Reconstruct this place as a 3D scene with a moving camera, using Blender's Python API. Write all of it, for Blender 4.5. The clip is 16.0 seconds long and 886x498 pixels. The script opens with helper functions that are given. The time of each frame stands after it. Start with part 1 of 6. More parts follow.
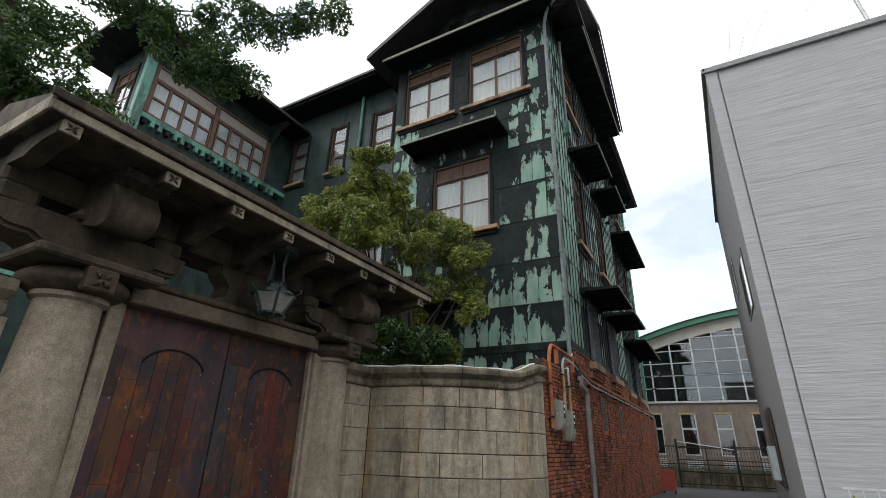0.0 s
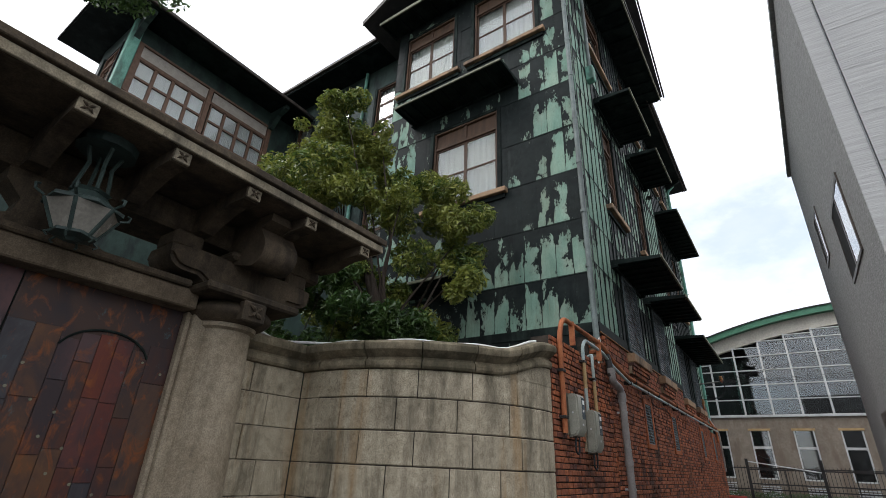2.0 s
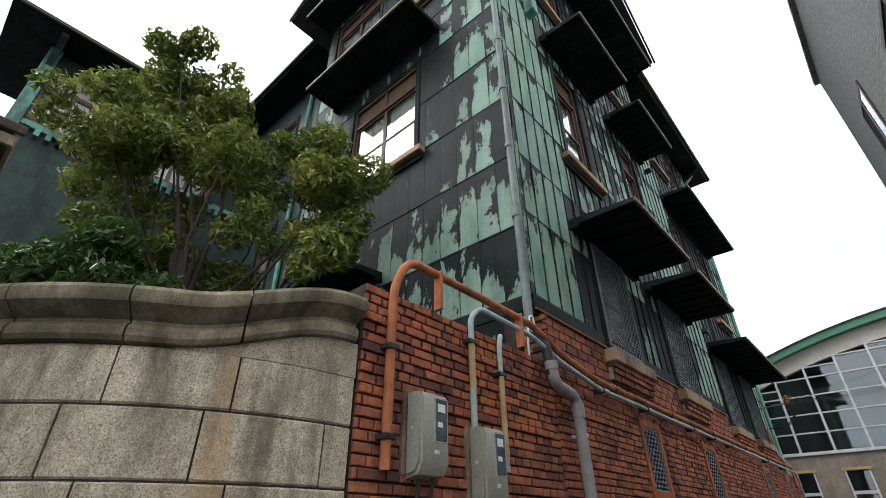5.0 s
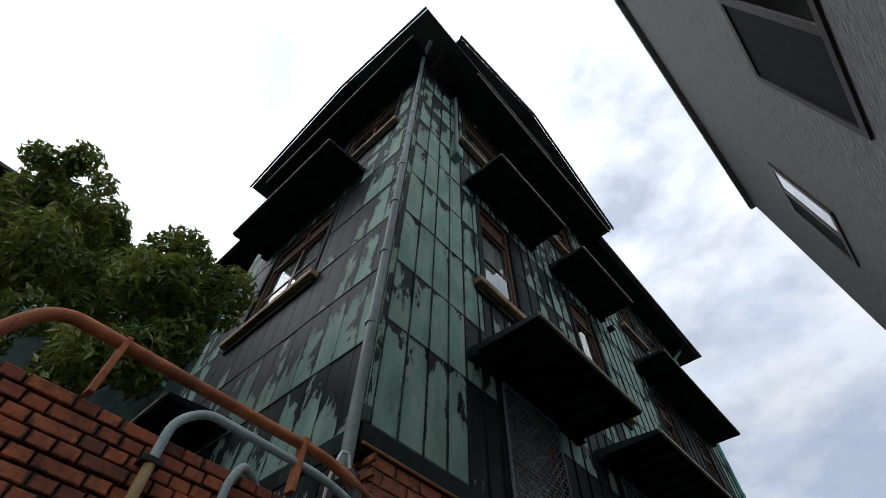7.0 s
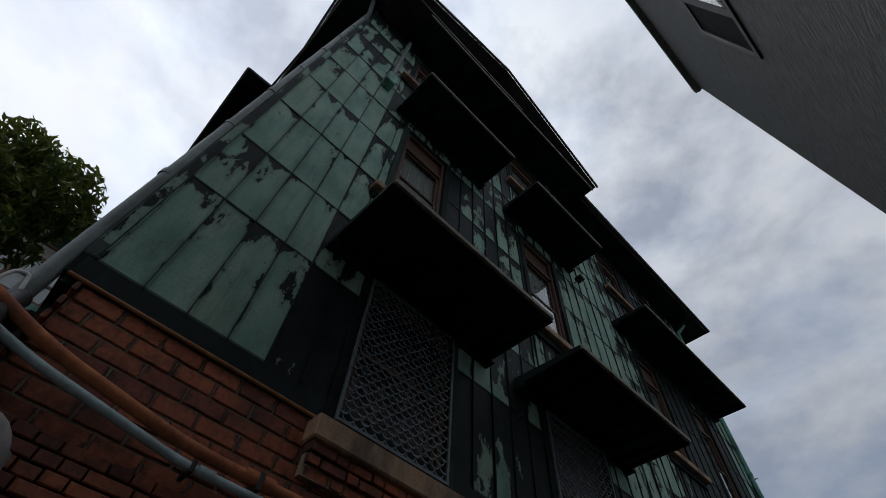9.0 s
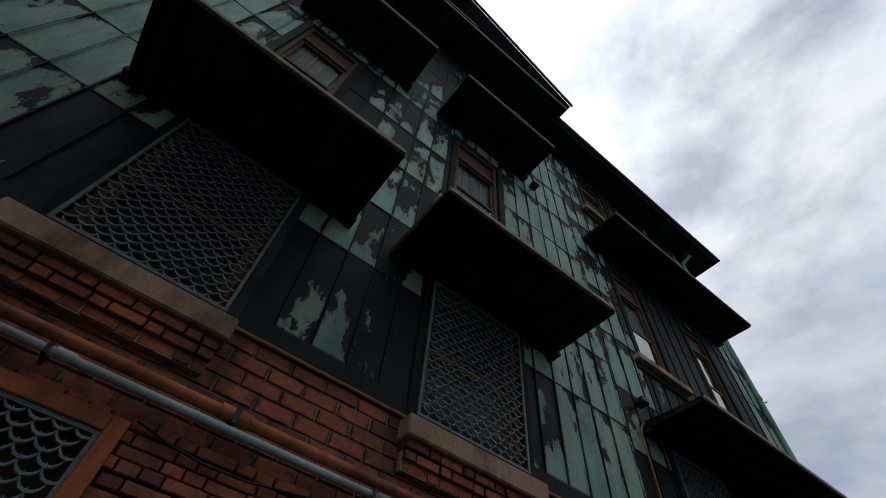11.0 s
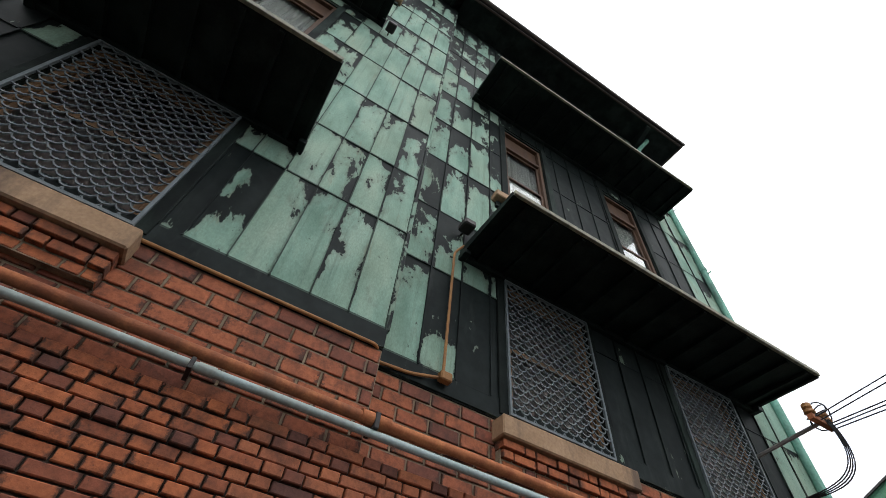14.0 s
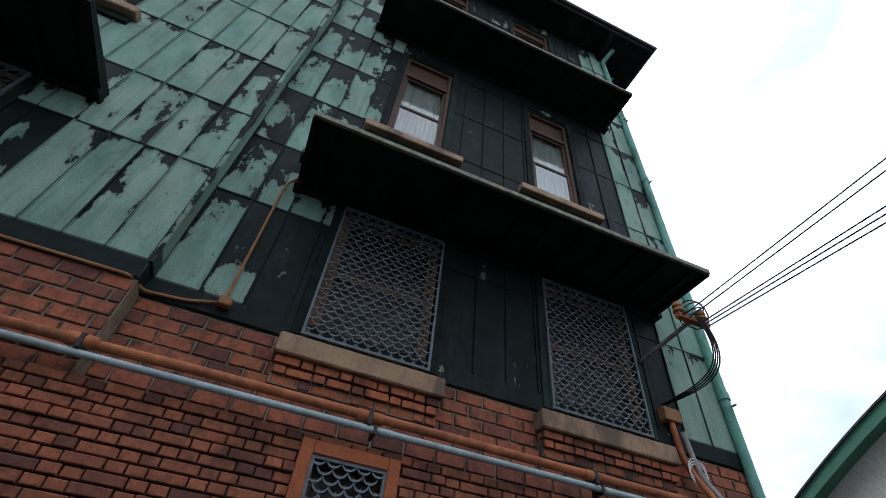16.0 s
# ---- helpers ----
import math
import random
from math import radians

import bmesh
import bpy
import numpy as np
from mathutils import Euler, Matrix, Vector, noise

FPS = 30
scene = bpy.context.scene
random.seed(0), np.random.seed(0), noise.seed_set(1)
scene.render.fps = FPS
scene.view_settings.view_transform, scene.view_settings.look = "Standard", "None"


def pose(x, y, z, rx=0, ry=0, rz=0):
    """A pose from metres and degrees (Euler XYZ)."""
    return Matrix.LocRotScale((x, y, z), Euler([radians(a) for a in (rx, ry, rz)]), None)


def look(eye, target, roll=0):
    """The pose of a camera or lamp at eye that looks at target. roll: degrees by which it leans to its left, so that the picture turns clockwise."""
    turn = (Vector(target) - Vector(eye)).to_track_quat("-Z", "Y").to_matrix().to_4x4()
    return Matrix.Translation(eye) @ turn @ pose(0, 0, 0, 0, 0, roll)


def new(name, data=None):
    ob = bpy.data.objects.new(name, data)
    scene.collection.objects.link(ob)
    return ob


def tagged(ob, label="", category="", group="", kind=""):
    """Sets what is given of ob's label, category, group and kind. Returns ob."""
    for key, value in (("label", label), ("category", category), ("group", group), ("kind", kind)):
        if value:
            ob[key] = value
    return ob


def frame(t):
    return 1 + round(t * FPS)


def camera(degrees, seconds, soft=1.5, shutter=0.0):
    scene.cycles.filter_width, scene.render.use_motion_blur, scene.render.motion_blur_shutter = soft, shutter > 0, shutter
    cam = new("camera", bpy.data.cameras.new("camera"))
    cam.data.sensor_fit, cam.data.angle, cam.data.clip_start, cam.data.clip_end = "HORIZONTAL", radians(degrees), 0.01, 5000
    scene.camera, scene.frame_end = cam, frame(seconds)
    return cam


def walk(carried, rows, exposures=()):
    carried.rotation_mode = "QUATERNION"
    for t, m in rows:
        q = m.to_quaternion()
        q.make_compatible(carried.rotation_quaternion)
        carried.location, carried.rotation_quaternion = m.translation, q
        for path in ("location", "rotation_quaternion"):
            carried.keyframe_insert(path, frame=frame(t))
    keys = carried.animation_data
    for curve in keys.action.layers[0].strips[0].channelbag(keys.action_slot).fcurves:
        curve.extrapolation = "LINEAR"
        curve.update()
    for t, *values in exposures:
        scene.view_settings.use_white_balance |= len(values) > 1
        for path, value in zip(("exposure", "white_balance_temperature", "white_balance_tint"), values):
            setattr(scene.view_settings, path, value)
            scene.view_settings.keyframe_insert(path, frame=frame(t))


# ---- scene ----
cam = camera(86.2, 16.0, 0.8)
PATH = [
    (0, (2.623, -10.52, 1.366), (1.711, -8.917, 2.14), 1.7),
    (0.5, (2.549, -9.875, 1.328), (1.605, -8.296, 2.112), 2.3),
    (1, (2.539, -9.207, 1.33), (1.556, -7.663, 2.136), 2.7),
    (1.5, (2.392, -8.58, 1.331), (1.368, -7.07, 2.15), 2.6),
    (2, (2.335, -7.924, 1.308), (1.275, -6.447, 2.141), 2.5),
    (2.5, (2.195, -7.288, 1.288), (1.099, -5.844, 2.132), 2.3),
    (3, (2.155, -6.62, 1.272), (1.02, -5.212, 2.124), 2.5),
    (5.5, (2.36, -3.572, 1.448), (1.286, -2.354, 2.617), -0.8),
    (6, (2.37, -2.97, 1.513), (1.403, -1.857, 2.864), -0.5),
    (6.5, (2.467, -2.428, 1.56), (1.619, -1.48, 3.103), 0.6),
    (7, (2.485, -1.939, 1.526), (1.694, -1.102, 3.161), 1.6),
    (7.5, (2.546, -1.337, 1.547), (1.744, -0.549, 3.202), 2.9),
    (8, (2.543, -0.771, 1.556), (1.724, -0.006, 3.212), 3.9),
    (10.5, (2.705, 2.094, 1.385), (1.776, 2.733, 3.037), 6.8),
    (11, (2.607, 2.706, 1.38), (1.63, 3.326, 3.012), 7.0),
    (11.5, (2.584, 3.342, 1.385), (1.533, 3.944, 2.976), 7.6),
    (12, (2.471, 3.938, 1.354), (1.365, 4.534, 2.91), 7.4),
    (12.5, (2.453, 4.539, 1.376), (1.322, 5.132, 2.915), 7.7),
    (13, (2.404, 5.131, 1.381), (1.284, 5.695, 2.939), 7.4),
    (13.5, (2.417, 5.7, 1.392), (1.304, 6.258, 2.957), 7.1),
    (14, (2.447, 6.252, 1.398), (1.328, 6.804, 2.961), 6.9),
    (14.5, (2.511, 6.798, 1.395), (1.371, 7.348, 2.943), 7.1),
    (15, (2.703, 7.28, 1.411), (1.523, 7.82, 2.933), 7.1),
    (15.5, (2.916, 7.812, 1.417), (1.659, 8.318, 2.888), 6.5),
    (16, (3.213, 8.273, 1.422), (1.868, 8.711, 2.836), 6.9),
]
EXPOSURE = [(0, 0.65, 6300, 10), (3, 0.75, 6300, 10), (5.5, 1.05, 6250, 10), (6.2, 0.6, 6050, 10), (7.0, -0.15, 5950, 10), (8, -1.05, 5850, 10), (10.5, -0.66, 6000, 10), (11.2, -0.3, 6100, 10), (12, 0.45, 6300, 10), (12.7, 1.0, 6450, 10), (13.5, 1.35, 6600, 10), (14.5, 1.14, 6250, 10), (15.3, 0.78, 5850, 10), (16, 0.56, 5650, 10)]
walk(cam, [(t, look(eye, target, roll)) for t, eye, target, roll in PATH], EXPOSURE)

# ---- world, sun ----
world = bpy.data.worlds.new("overcast_sky")
scene.world = world
world.use_nodes = True
wt = world.node_tree
wt.nodes.clear()


def wnode(kind, **inputs):
    n = wt.nodes.new(kind)
    for k, v in inputs.items():
        n.inputs[k].default_value = v
    return n


w_out = wnode("ShaderNodeOutputWorld")
w_sky = wnode("ShaderNodeTexSky")
w_sky.sky_type = "NISHITA"
w_sky.sun_disc = False
w_sky.sun_elevation = radians(43)
w_sky.sun_rotation = radians(237)
w_bg_sky = wnode("ShaderNodeBackground", Strength=0.15)
w_bg_cloud = wnode("ShaderNodeBackground", Strength=1.5)
w_coord = wnode("ShaderNodeTexCoord")
w_map = wnode("ShaderNodeMapping")
w_map.inputs["Scale"].default_value = (1.0, 1.0, 1.9)
w_map.inputs["Rotation"].default_value = (0.3, 0.5, 0.6)
w_noise = wnode("ShaderNodeTexNoise", Scale=3.3, Detail=10.0, Roughness=0.55, Distortion=0.15)
w_ramp = wnode("ShaderNodeValToRGB")
w_ramp.color_ramp.elements[0].position = 0.36
w_ramp.color_ramp.elements[0].color = (0.46, 0.46, 0.46, 1)
w_ramp.color_ramp.elements[1].position = 0.58
w_noise2 = wnode("ShaderNodeTexNoise", Scale=5.0, Detail=6.0, Roughness=0.6)
w_ramp2 = wnode("ShaderNodeValToRGB")
w_ramp2.color_ramp.elements[0].position = 0.3
w_ramp2.color_ramp.elements[0].color = (0.80, 0.84, 0.91, 1)
w_ramp2.color_ramp.elements[1].position = 0.6
w_ramp2.color_ramp.elements[1].color = (1.0, 0.985, 0.955, 1)
w_mix = wnode("ShaderNodeMixShader")
wl = wt.links.new
wl(w_coord.outputs["Generated"], w_map.inputs["Vector"])
wl(w_map.outputs[0], w_noise.inputs["Vector"])
wl(w_map.outputs[0], w_noise2.inputs["Vector"])
wl(w_noise.outputs["Fac"], w_ramp.inputs["Fac"])
wl(w_noise2.outputs["Fac"], w_ramp2.inputs["Fac"])
# the clouds are brighter towards the hidden sun
w_dot = wnode("ShaderNodeVectorMath")
w_dot.operation = "DOT_PRODUCT"
w_dot.inputs[1].default_value = (-0.62, -0.40, 0.68)
wl(w_coord.outputs["Generated"], w_dot.inputs[0])
w_glow = wnode("ShaderNodeMapRange")
w_glow.inputs["From Min"].default_value = 0.25
w_glow.inputs["From Max"].default_value = 1.0
w_glow.inputs["To Min"].default_value = 1.3
w_glow.inputs["To Max"].default_value = 2.1
wl(w_dot.outputs["Value"], w_glow.inputs["Value"])
w_sep = wnode("ShaderNodeSeparateXYZ")
wl(w_coord.outputs["Generated"], w_sep.inputs[0])
w_zen = wnode("ShaderNodeMapRange")
w_zen.inputs["From Min"].default_value = 0.0
w_zen.inputs["From Max"].default_value = 0.9
w_zen.inputs["To Min"].default_value = 0.44
w_zen.inputs["To Max"].default_value = 1.05
wl(w_sep.outputs[2], w_zen.inputs["Value"])
w_lum = wnode("ShaderNodeMath")
w_lum.operation = "MULTIPLY"
wl(w_glow.outputs["Result"], w_lum.inputs[0])
wl(w_zen.outputs["Result"], w_lum.inputs[1])
wl(w_lum.outputs[0], w_bg_cloud.inputs["Strength"])
wl(w_ramp2.outputs["Color"], w_bg_cloud.inputs["Color"])
wl(w_sky.outputs["Color"], w_bg_sky.inputs["Color"])
wl(w_ramp.outputs["Color"], w_mix.inputs["Fac"])
wl(w_bg_sky.outputs[0], w_mix.inputs[1])
wl(w_bg_cloud.outputs[0], w_mix.inputs[2])
wl(w_mix.outputs[0], w_out.inputs["Surface"])

sun = new("sun", bpy.data.lights.new("sun", "SUN"))
sun.data.energy = 0.55
sun.data.angle = radians(20)
sun.data.color = (1.0, 0.95, 0.88)
sun.matrix_world = look((-12.4, -8, 13.6), (0, 0, 0))


# ---- materials ----
class Mat:
    """A node material with a Principled shader and a few shortcuts."""

    def __init__(self, name, rough=0.8, metal=0.0):
        self.m = bpy.data.materials.new(name)
        self.m.use_nodes = True
        self.t = self.m.node_tree
        self.b = self.t.nodes["Principled BSDF"]
        self.b.inputs["Roughness"].default_value = rough
        self.b.inputs["Metallic"].default_value = metal
        self.b.inputs["Specular IOR Level"].default_value = 0.3

    def node(self, kind, links=None, **inputs):
        n = self.t.nodes.new(kind)
        for k, v in inputs.items():
            n.inputs[k].default_value = v
        for k, v in (links or {}).items():
            self.t.links.new(v, n.inputs[k])
        return n

    def place(self, sx=1.0, sy=1.0, sz=1.0):
        g = self.node("ShaderNodeNewGeometry")
        mp = self.node("ShaderNodeMapping", {"Vector": g.outputs["Position"]})
        mp.inputs["Scale"].default_value = (sx, sy, sz)
        return mp.outputs[0]

    def local(self, sx=1.0, sy=1.0, sz=1.0):
        g = self.node("ShaderNodeTexCoord")
        mp = self.node("ShaderNodeMapping", {"Vector": g.outputs["Object"]})
        mp.inputs["Scale"].default_value = (sx, sy, sz)
        return mp.outputs[0]

    def noise(self, vec, scale, detail=5.0, rough=0.6, dist=0.0):
        return self.node("ShaderNodeTexNoise", {"Vector": vec}, Scale=scale, Detail=detail, Roughness=rough, Distortion=dist).outputs["Fac"]

    def ramp(self, fac, *stops):
        r = self.node("ShaderNodeValToRGB", {"Fac": fac})
        e = r.color_ramp.elements
        while len(e) < len(stops):
            e.new(0.5)
        for el, (p, c) in zip(e, stops):
            el.position = p
            el.color = (*c, 1) if len(c) == 3 else c
        return r.outputs["Color"]

    def math(self, op, a, b):
        n = self.t.nodes.new("ShaderNodeMath")
        n.operation = op
        for i, v in enumerate((a, b)):
            if isinstance(v, (int, float)):
                n.inputs[i].default_value = v
            else:
                self.t.links.new(v, n.inputs[i])
        return n.outputs[0]

    def mix(self, fac, a, b, mode="MIX"):
        n = self.t.nodes.new("ShaderNodeMix")
        n.data_type, n.blend_type = "RGBA", mode
        for k, v in ((0, fac), (6, a), (7, b)):
            if isinstance(v, (int, float)):
                n.inputs[k].default_value = v
            elif isinstance(v, tuple):
                n.inputs[k].default_value = (*v, 1)
            else:
                self.t.links.new(v, n.inputs[k])
        return n.outputs[2]

    def color(self, out):
        self.t.links.new(out, self.b.inputs["Base Color"])
        return self

    def rough(self, out):
        self.t.links.new(out, self.b.inputs["Roughness"])
        return self

    def bump(self, height, strength=0.4, dist=0.01):
        n = self.node("ShaderNodeBump", {"Height": height}, Strength=strength, Distance=dist)
        self.t.links.new(n.outputs[0], self.b.inputs["Normal"])
        return self

    def rand(self):
        return self.node("ShaderNodeObjectInfo").outputs["Random"]

    def island(self):
        return self.node("ShaderNodeNewGeometry").outputs["Random Per Island"]


def plain(name, c1, c2, scale=6.0, rough=0.7, metal=0.0, bump=0.25, stretch=(1, 1, 1), dirt=None):
    k = Mat(name, rough, metal)
    v = k.place(*stretch)
    a = k.noise(v, scale)
    fine = k.noise(k.place(), scale * 9, 3.0)
    col = k.ramp(a, (0.3, c1), (0.7, c2))
    col = k.mix(0.35, col, k.ramp(fine, (0.3, (0.35, 0.35, 0.35)), (0.7, (0.75, 0.75, 0.75))), "OVERLAY")
    if dirt:
        d = k.noise(k.place(1, 1, 0.35), 2.3, 6.0, 0.65)
        col = k.mix(k.ramp(d, (0.48, (0, 0, 0)), (0.62, (0.8, 0.8, 0.8))), col, dirt)
    k.color(col)
    k.rough(k.ramp(a, (0.2, (rough - 0.08,) * 3), (0.8, (min(rough + 0.1, 1),) * 3)))
    if bump:
        k.bump(fine, bump, 0.006)
    return k.m


def copper(name, cover, tone=1.0, fall=0.5):
    """Old copper sheet: black oxide with flaking verdigris; cover sets how much is green."""
    k = Mat(name, 0.55, 0.0)
    k.b.inputs["Specular IOR Level"].default_value = 0.13
    rnd = k.rand()
    off = k.node("ShaderNodeCombineXYZ")
    k.t.links.new(k.math("MULTIPLY", rnd, 37.0), off.inputs[0])
    k.t.links.new(k.math("MULTIPLY", rnd, 61.0), off.inputs[1])
    base = k.place(1, 1, 0.5)
    add = k.node("ShaderNodeVectorMath", {0: base, 1: off.outputs[0]})
    n1 = k.noise(add.outputs[0], 3.3, 11.0, 0.64, 0.25)
    n2 = k.noise(k.place(1, 1, 0.25), 26.0, 8.0, 0.72)
    gsep = k.node("ShaderNodeSeparateXYZ", {0: k.node("ShaderNodeTexCoord").outputs["Generated"]})
    gen = gsep.outputs[2]
    # flakes start at the upper lap and along the seams of a sheet
    side = k.math("MULTIPLY", k.math("ABSOLUTE", k.math("SUBTRACT", gsep.outputs[0], 0.52), 0.0), 2.0)
    rim = k.math("MAXIMUM", k.math("POWER", side, 5.0), k.math("POWER", gen, 7.0))
    t = k.math("ADD", n1, k.math("MULTIPLY", k.math("SUBTRACT", n2, 0.5), 0.20))
    t = k.math("ADD", t, k.math("MULTIPLY", k.math("SUBTRACT", 0.45, gen), 0.22 * fall))
    t = k.math("SUBTRACT", t, k.math("MULTIPLY", rim, 0.13))
    t = k.math("ADD", t, k.math("MULTIPLY", k.math("SUBTRACT", rnd, 0.5), 0.16))
    t = k.math("ADD", t, cover + 0.02)
    mask = k.ramp(t, (0.497, (0, 0, 0)), (0.511, (1, 1, 1)))
    g = k.noise(k.place(1, 1, 0.4), 3.2, 5.0, 0.55)
    green = k.ramp(g, (0.25, (0.125 * tone, 0.222 * tone, 0.172 * tone)), (0.5, (0.225 * tone, 0.352 * tone, 0.280 * tone)), (0.75, (0.335 * tone, 0.44 * tone, 0.355 * tone)))
    hue = k.noise(add.outputs[0], 1.3, 3.0, 0.5)
    green = k.mix(k.ramp(hue, (0.45, (0, 0, 0)), (0.75, (0.5, 0.5, 0.5))), green, (0.30 * tone, 0.345 * tone, 0.25 * tone))
    streak = k.noise(k.place(10, 10, 0.3), 2.0, 5.0, 0.7)
    green = k.mix(k.ramp(streak, (0.55, (0, 0, 0)), (0.74, (0.45, 0.45, 0.45))), green, (0.085, 0.115, 0.095))
    # brown-grey stain where the flaking is about to go on
    brown = k.ramp(t, (0.50, (0.75, 0.75, 0.75)), (0.585, (0, 0, 0)))
    green = k.mix(k.math("MULTIPLY", brown, k.ramp(n2, (0.35, (0.1, 0.1, 0.1)), (0.65, (0.9, 0.9, 0.9)))), green, (0.115, 0.105, 0.085))
    rust = k.noise(k.place(5, 5, 0.5), 1.7, 5.0, 0.7)
    green = k.mix(k.ramp(rust, (0.62, (0, 0, 0)), (0.75, (0.5, 0.5, 0.5))), green, (0.27, 0.18, 0.11))
    darkn = k.noise(k.place(), 5.0, 6.0)
    dark = k.ramp(darkn, (0.3, (0.005, 0.008, 0.008)), (0.7, (0.014, 0.020, 0.019)))
    dust = k.noise(k.place(3, 3, 0.7), 1.4, 8.0, 0.7)
    dark = k.mix(k.ramp(dust, (0.57, (0, 0, 0)), (0.74, (0.4, 0.4, 0.4))), dark, (0.05, 0.062, 0.055))
    chip = k.noise(k.place(1, 1, 0.7), 8.0, 9.0, 0.62)
    dark = k.mix(k.ramp(chip, (0.685, (0, 0, 0)), (0.70, (0.8, 0.8, 0.8))), dark, (0.17, 0.21, 0.165))
    grain = k.noise(k.place(1, 1, 0.5), 80.0, 4.0, 0.75)
    green = k.mix(0.32, green, k.ramp(grain, (0.3, (0.22, 0.22, 0.22)), (0.7, (0.78, 0.78, 0.78))), "OVERLAY")
    spot = k.noise(k.place(1, 1, 0.6), 13.0, 7.0, 0.68)
    green = k.mix(k.ramp(spot, (0.655, (0, 0, 0)), (0.68, (0.8, 0.8, 0.8))), green, (0.05, 0.052, 0.047))
    # bottom laps are dark; ribs too, as a painted stand-in for their shadow
    seam = k.math("MAXIMUM", k.math("LESS_THAN", gsep.outputs[0], 0.035), k.math("LESS_THAN", gen, 0.014))
    mask = k.math("MULTIPLY", mask, k.math("SUBTRACT", 1.0, k.math("MULTIPLY", seam, 0.8)))
    k.color(k.mix(mask, dark, green))
    k.rough(k.ramp(mask, (0, (0.62,) * 3), (1, (0.76,) * 3)))
    k.bump(k.math("ADD", k.math("MULTIPLY", mask, 0.7), k.math("MULTIPLY", n2, 0.3)), 0.4, 0.004)
    return k.m


def brick_mat(name, c1, c2, c3, dark, island=False, soot=0.56):
    k = Mat(name, 0.82)
    r = k.island() if island else k.rand()
    col = k.ramp(r, (0.0, c1), (0.45, c2), (0.85, c3), (1.0, dark))
    n = k.noise(k.place(), 26.0, 6.0, 0.7)
    col = k.mix(0.6, col, k.ramp(n, (0.3, (0.25, 0.25, 0.25)), (0.7, (0.75, 0.75, 0.75))), "OVERLAY")
    s = k.noise(k.place(1, 1, 0.8), 1.6, 6.0, 0.65)
    col = k.mix(k.ramp(s, (soot, (0, 0, 0)), (soot + 0.16, (0.85, 0.85, 0.85))), col, (0.03, 0.022, 0.02))
    blot = k.noise(k.place(), 9.0, 8.0, 0.75)
    col = k.mix(k.ramp(blot, (0.5, (0, 0, 0)), (0.66, (0.7, 0.7, 0.7))), col, (0.085, 0.038, 0.027))
    lime = k.noise(k.place(), 14.0, 8.0, 0.78, 0.4)
    col = k.mix(k.ramp(lime, (0.62, (0, 0, 0)), (0.72, (0.4, 0.4, 0.4))), col, (0.42, 0.2, 0.1))
    if not island:
        # soot and mortar smears cling to the worn arrises
        gs = k.node("ShaderNodeSeparateXYZ", {0: k.node("ShaderNodeTexCoord").outputs["Generated"]})
        ey = k.math("MULTIPLY", k.math("ABSOLUTE", k.math("SUBTRACT", gs.outputs[1], 0.5), 0.0), 2.0)
        ez = k.math("MULTIPLY", k.math("ABSOLUTE", k.math("SUBTRACT", gs.outputs[2], 0.5), 0.0), 1.8)
        edge = k.math("ADD", k.math("MAXIMUM", ey, ez), k.math("MULTIPLY", k.math("SUBTRACT", blot, 0.5), 1.5))
        col = k.mix(k.ramp(edge, (0.84, (0, 0, 0)), (1.02, (0.75, 0.75, 0.75))), col, (0.045, 0.03, 0.024))
    pit = k.noise(k.place(), 60.0, 3.0)
    col = k.mix(k.ramp(pit, (0.66, (0, 0, 0)), (0.74, (0.6, 0.6, 0.6))), col, (0.04, 0.03, 0.03))
    k.color(col)
    k.bump(k.math("ADD", n, k.math("MULTIPLY", pit, -0.6)), 0.5, 0.006)
    return k.m


def granite_mat(name):
    k = Mat(name, 0.85)
    sp = k.noise(k.place(), 120.0, 2.0)
    col = k.ramp(sp, (0.35, (0.22, 0.183, 0.13)), (0.5, (0.43, 0.37, 0.275)), (0.66, (0.55, 0.49, 0.385)))
    col = k.mix(1.0, col, k.ramp(k.rand(), (0, (0.72, 0.71, 0.69)), (1, (1, 0.99, 0.97))), "MULTIPLY")
    st = k.noise(k.place(3.2, 3.2, 0.2), 1.1, 6.0, 0.65)
    col = k.mix(k.ramp(st, (0.55, (0, 0, 0)), (0.67, (0.6, 0.6, 0.6))), col, (0.31, 0.185, 0.08))
    dk = k.noise(k.place(1.8, 1.8, 0.35), 2.0, 6.0, 0.7)
    col = k.mix(k.ramp(dk, (0.47, (0, 0, 0)), (0.66, (0.8, 0.8, 0.8))), col, (0.085, 0.072, 0.05))
    mott = k.noise(k.place(), 11.0, 8.0, 0.72)
    col = k.mix(0.7, col, k.ramp(mott, (0.3, (0.27, 0.26, 0.24)), (0.7, (0.72, 0.72, 0.72))), "OVERLAY")
    k.color(col).bump(k.math("ADD", sp, mott), 0.4, 0.004)
    return k.m


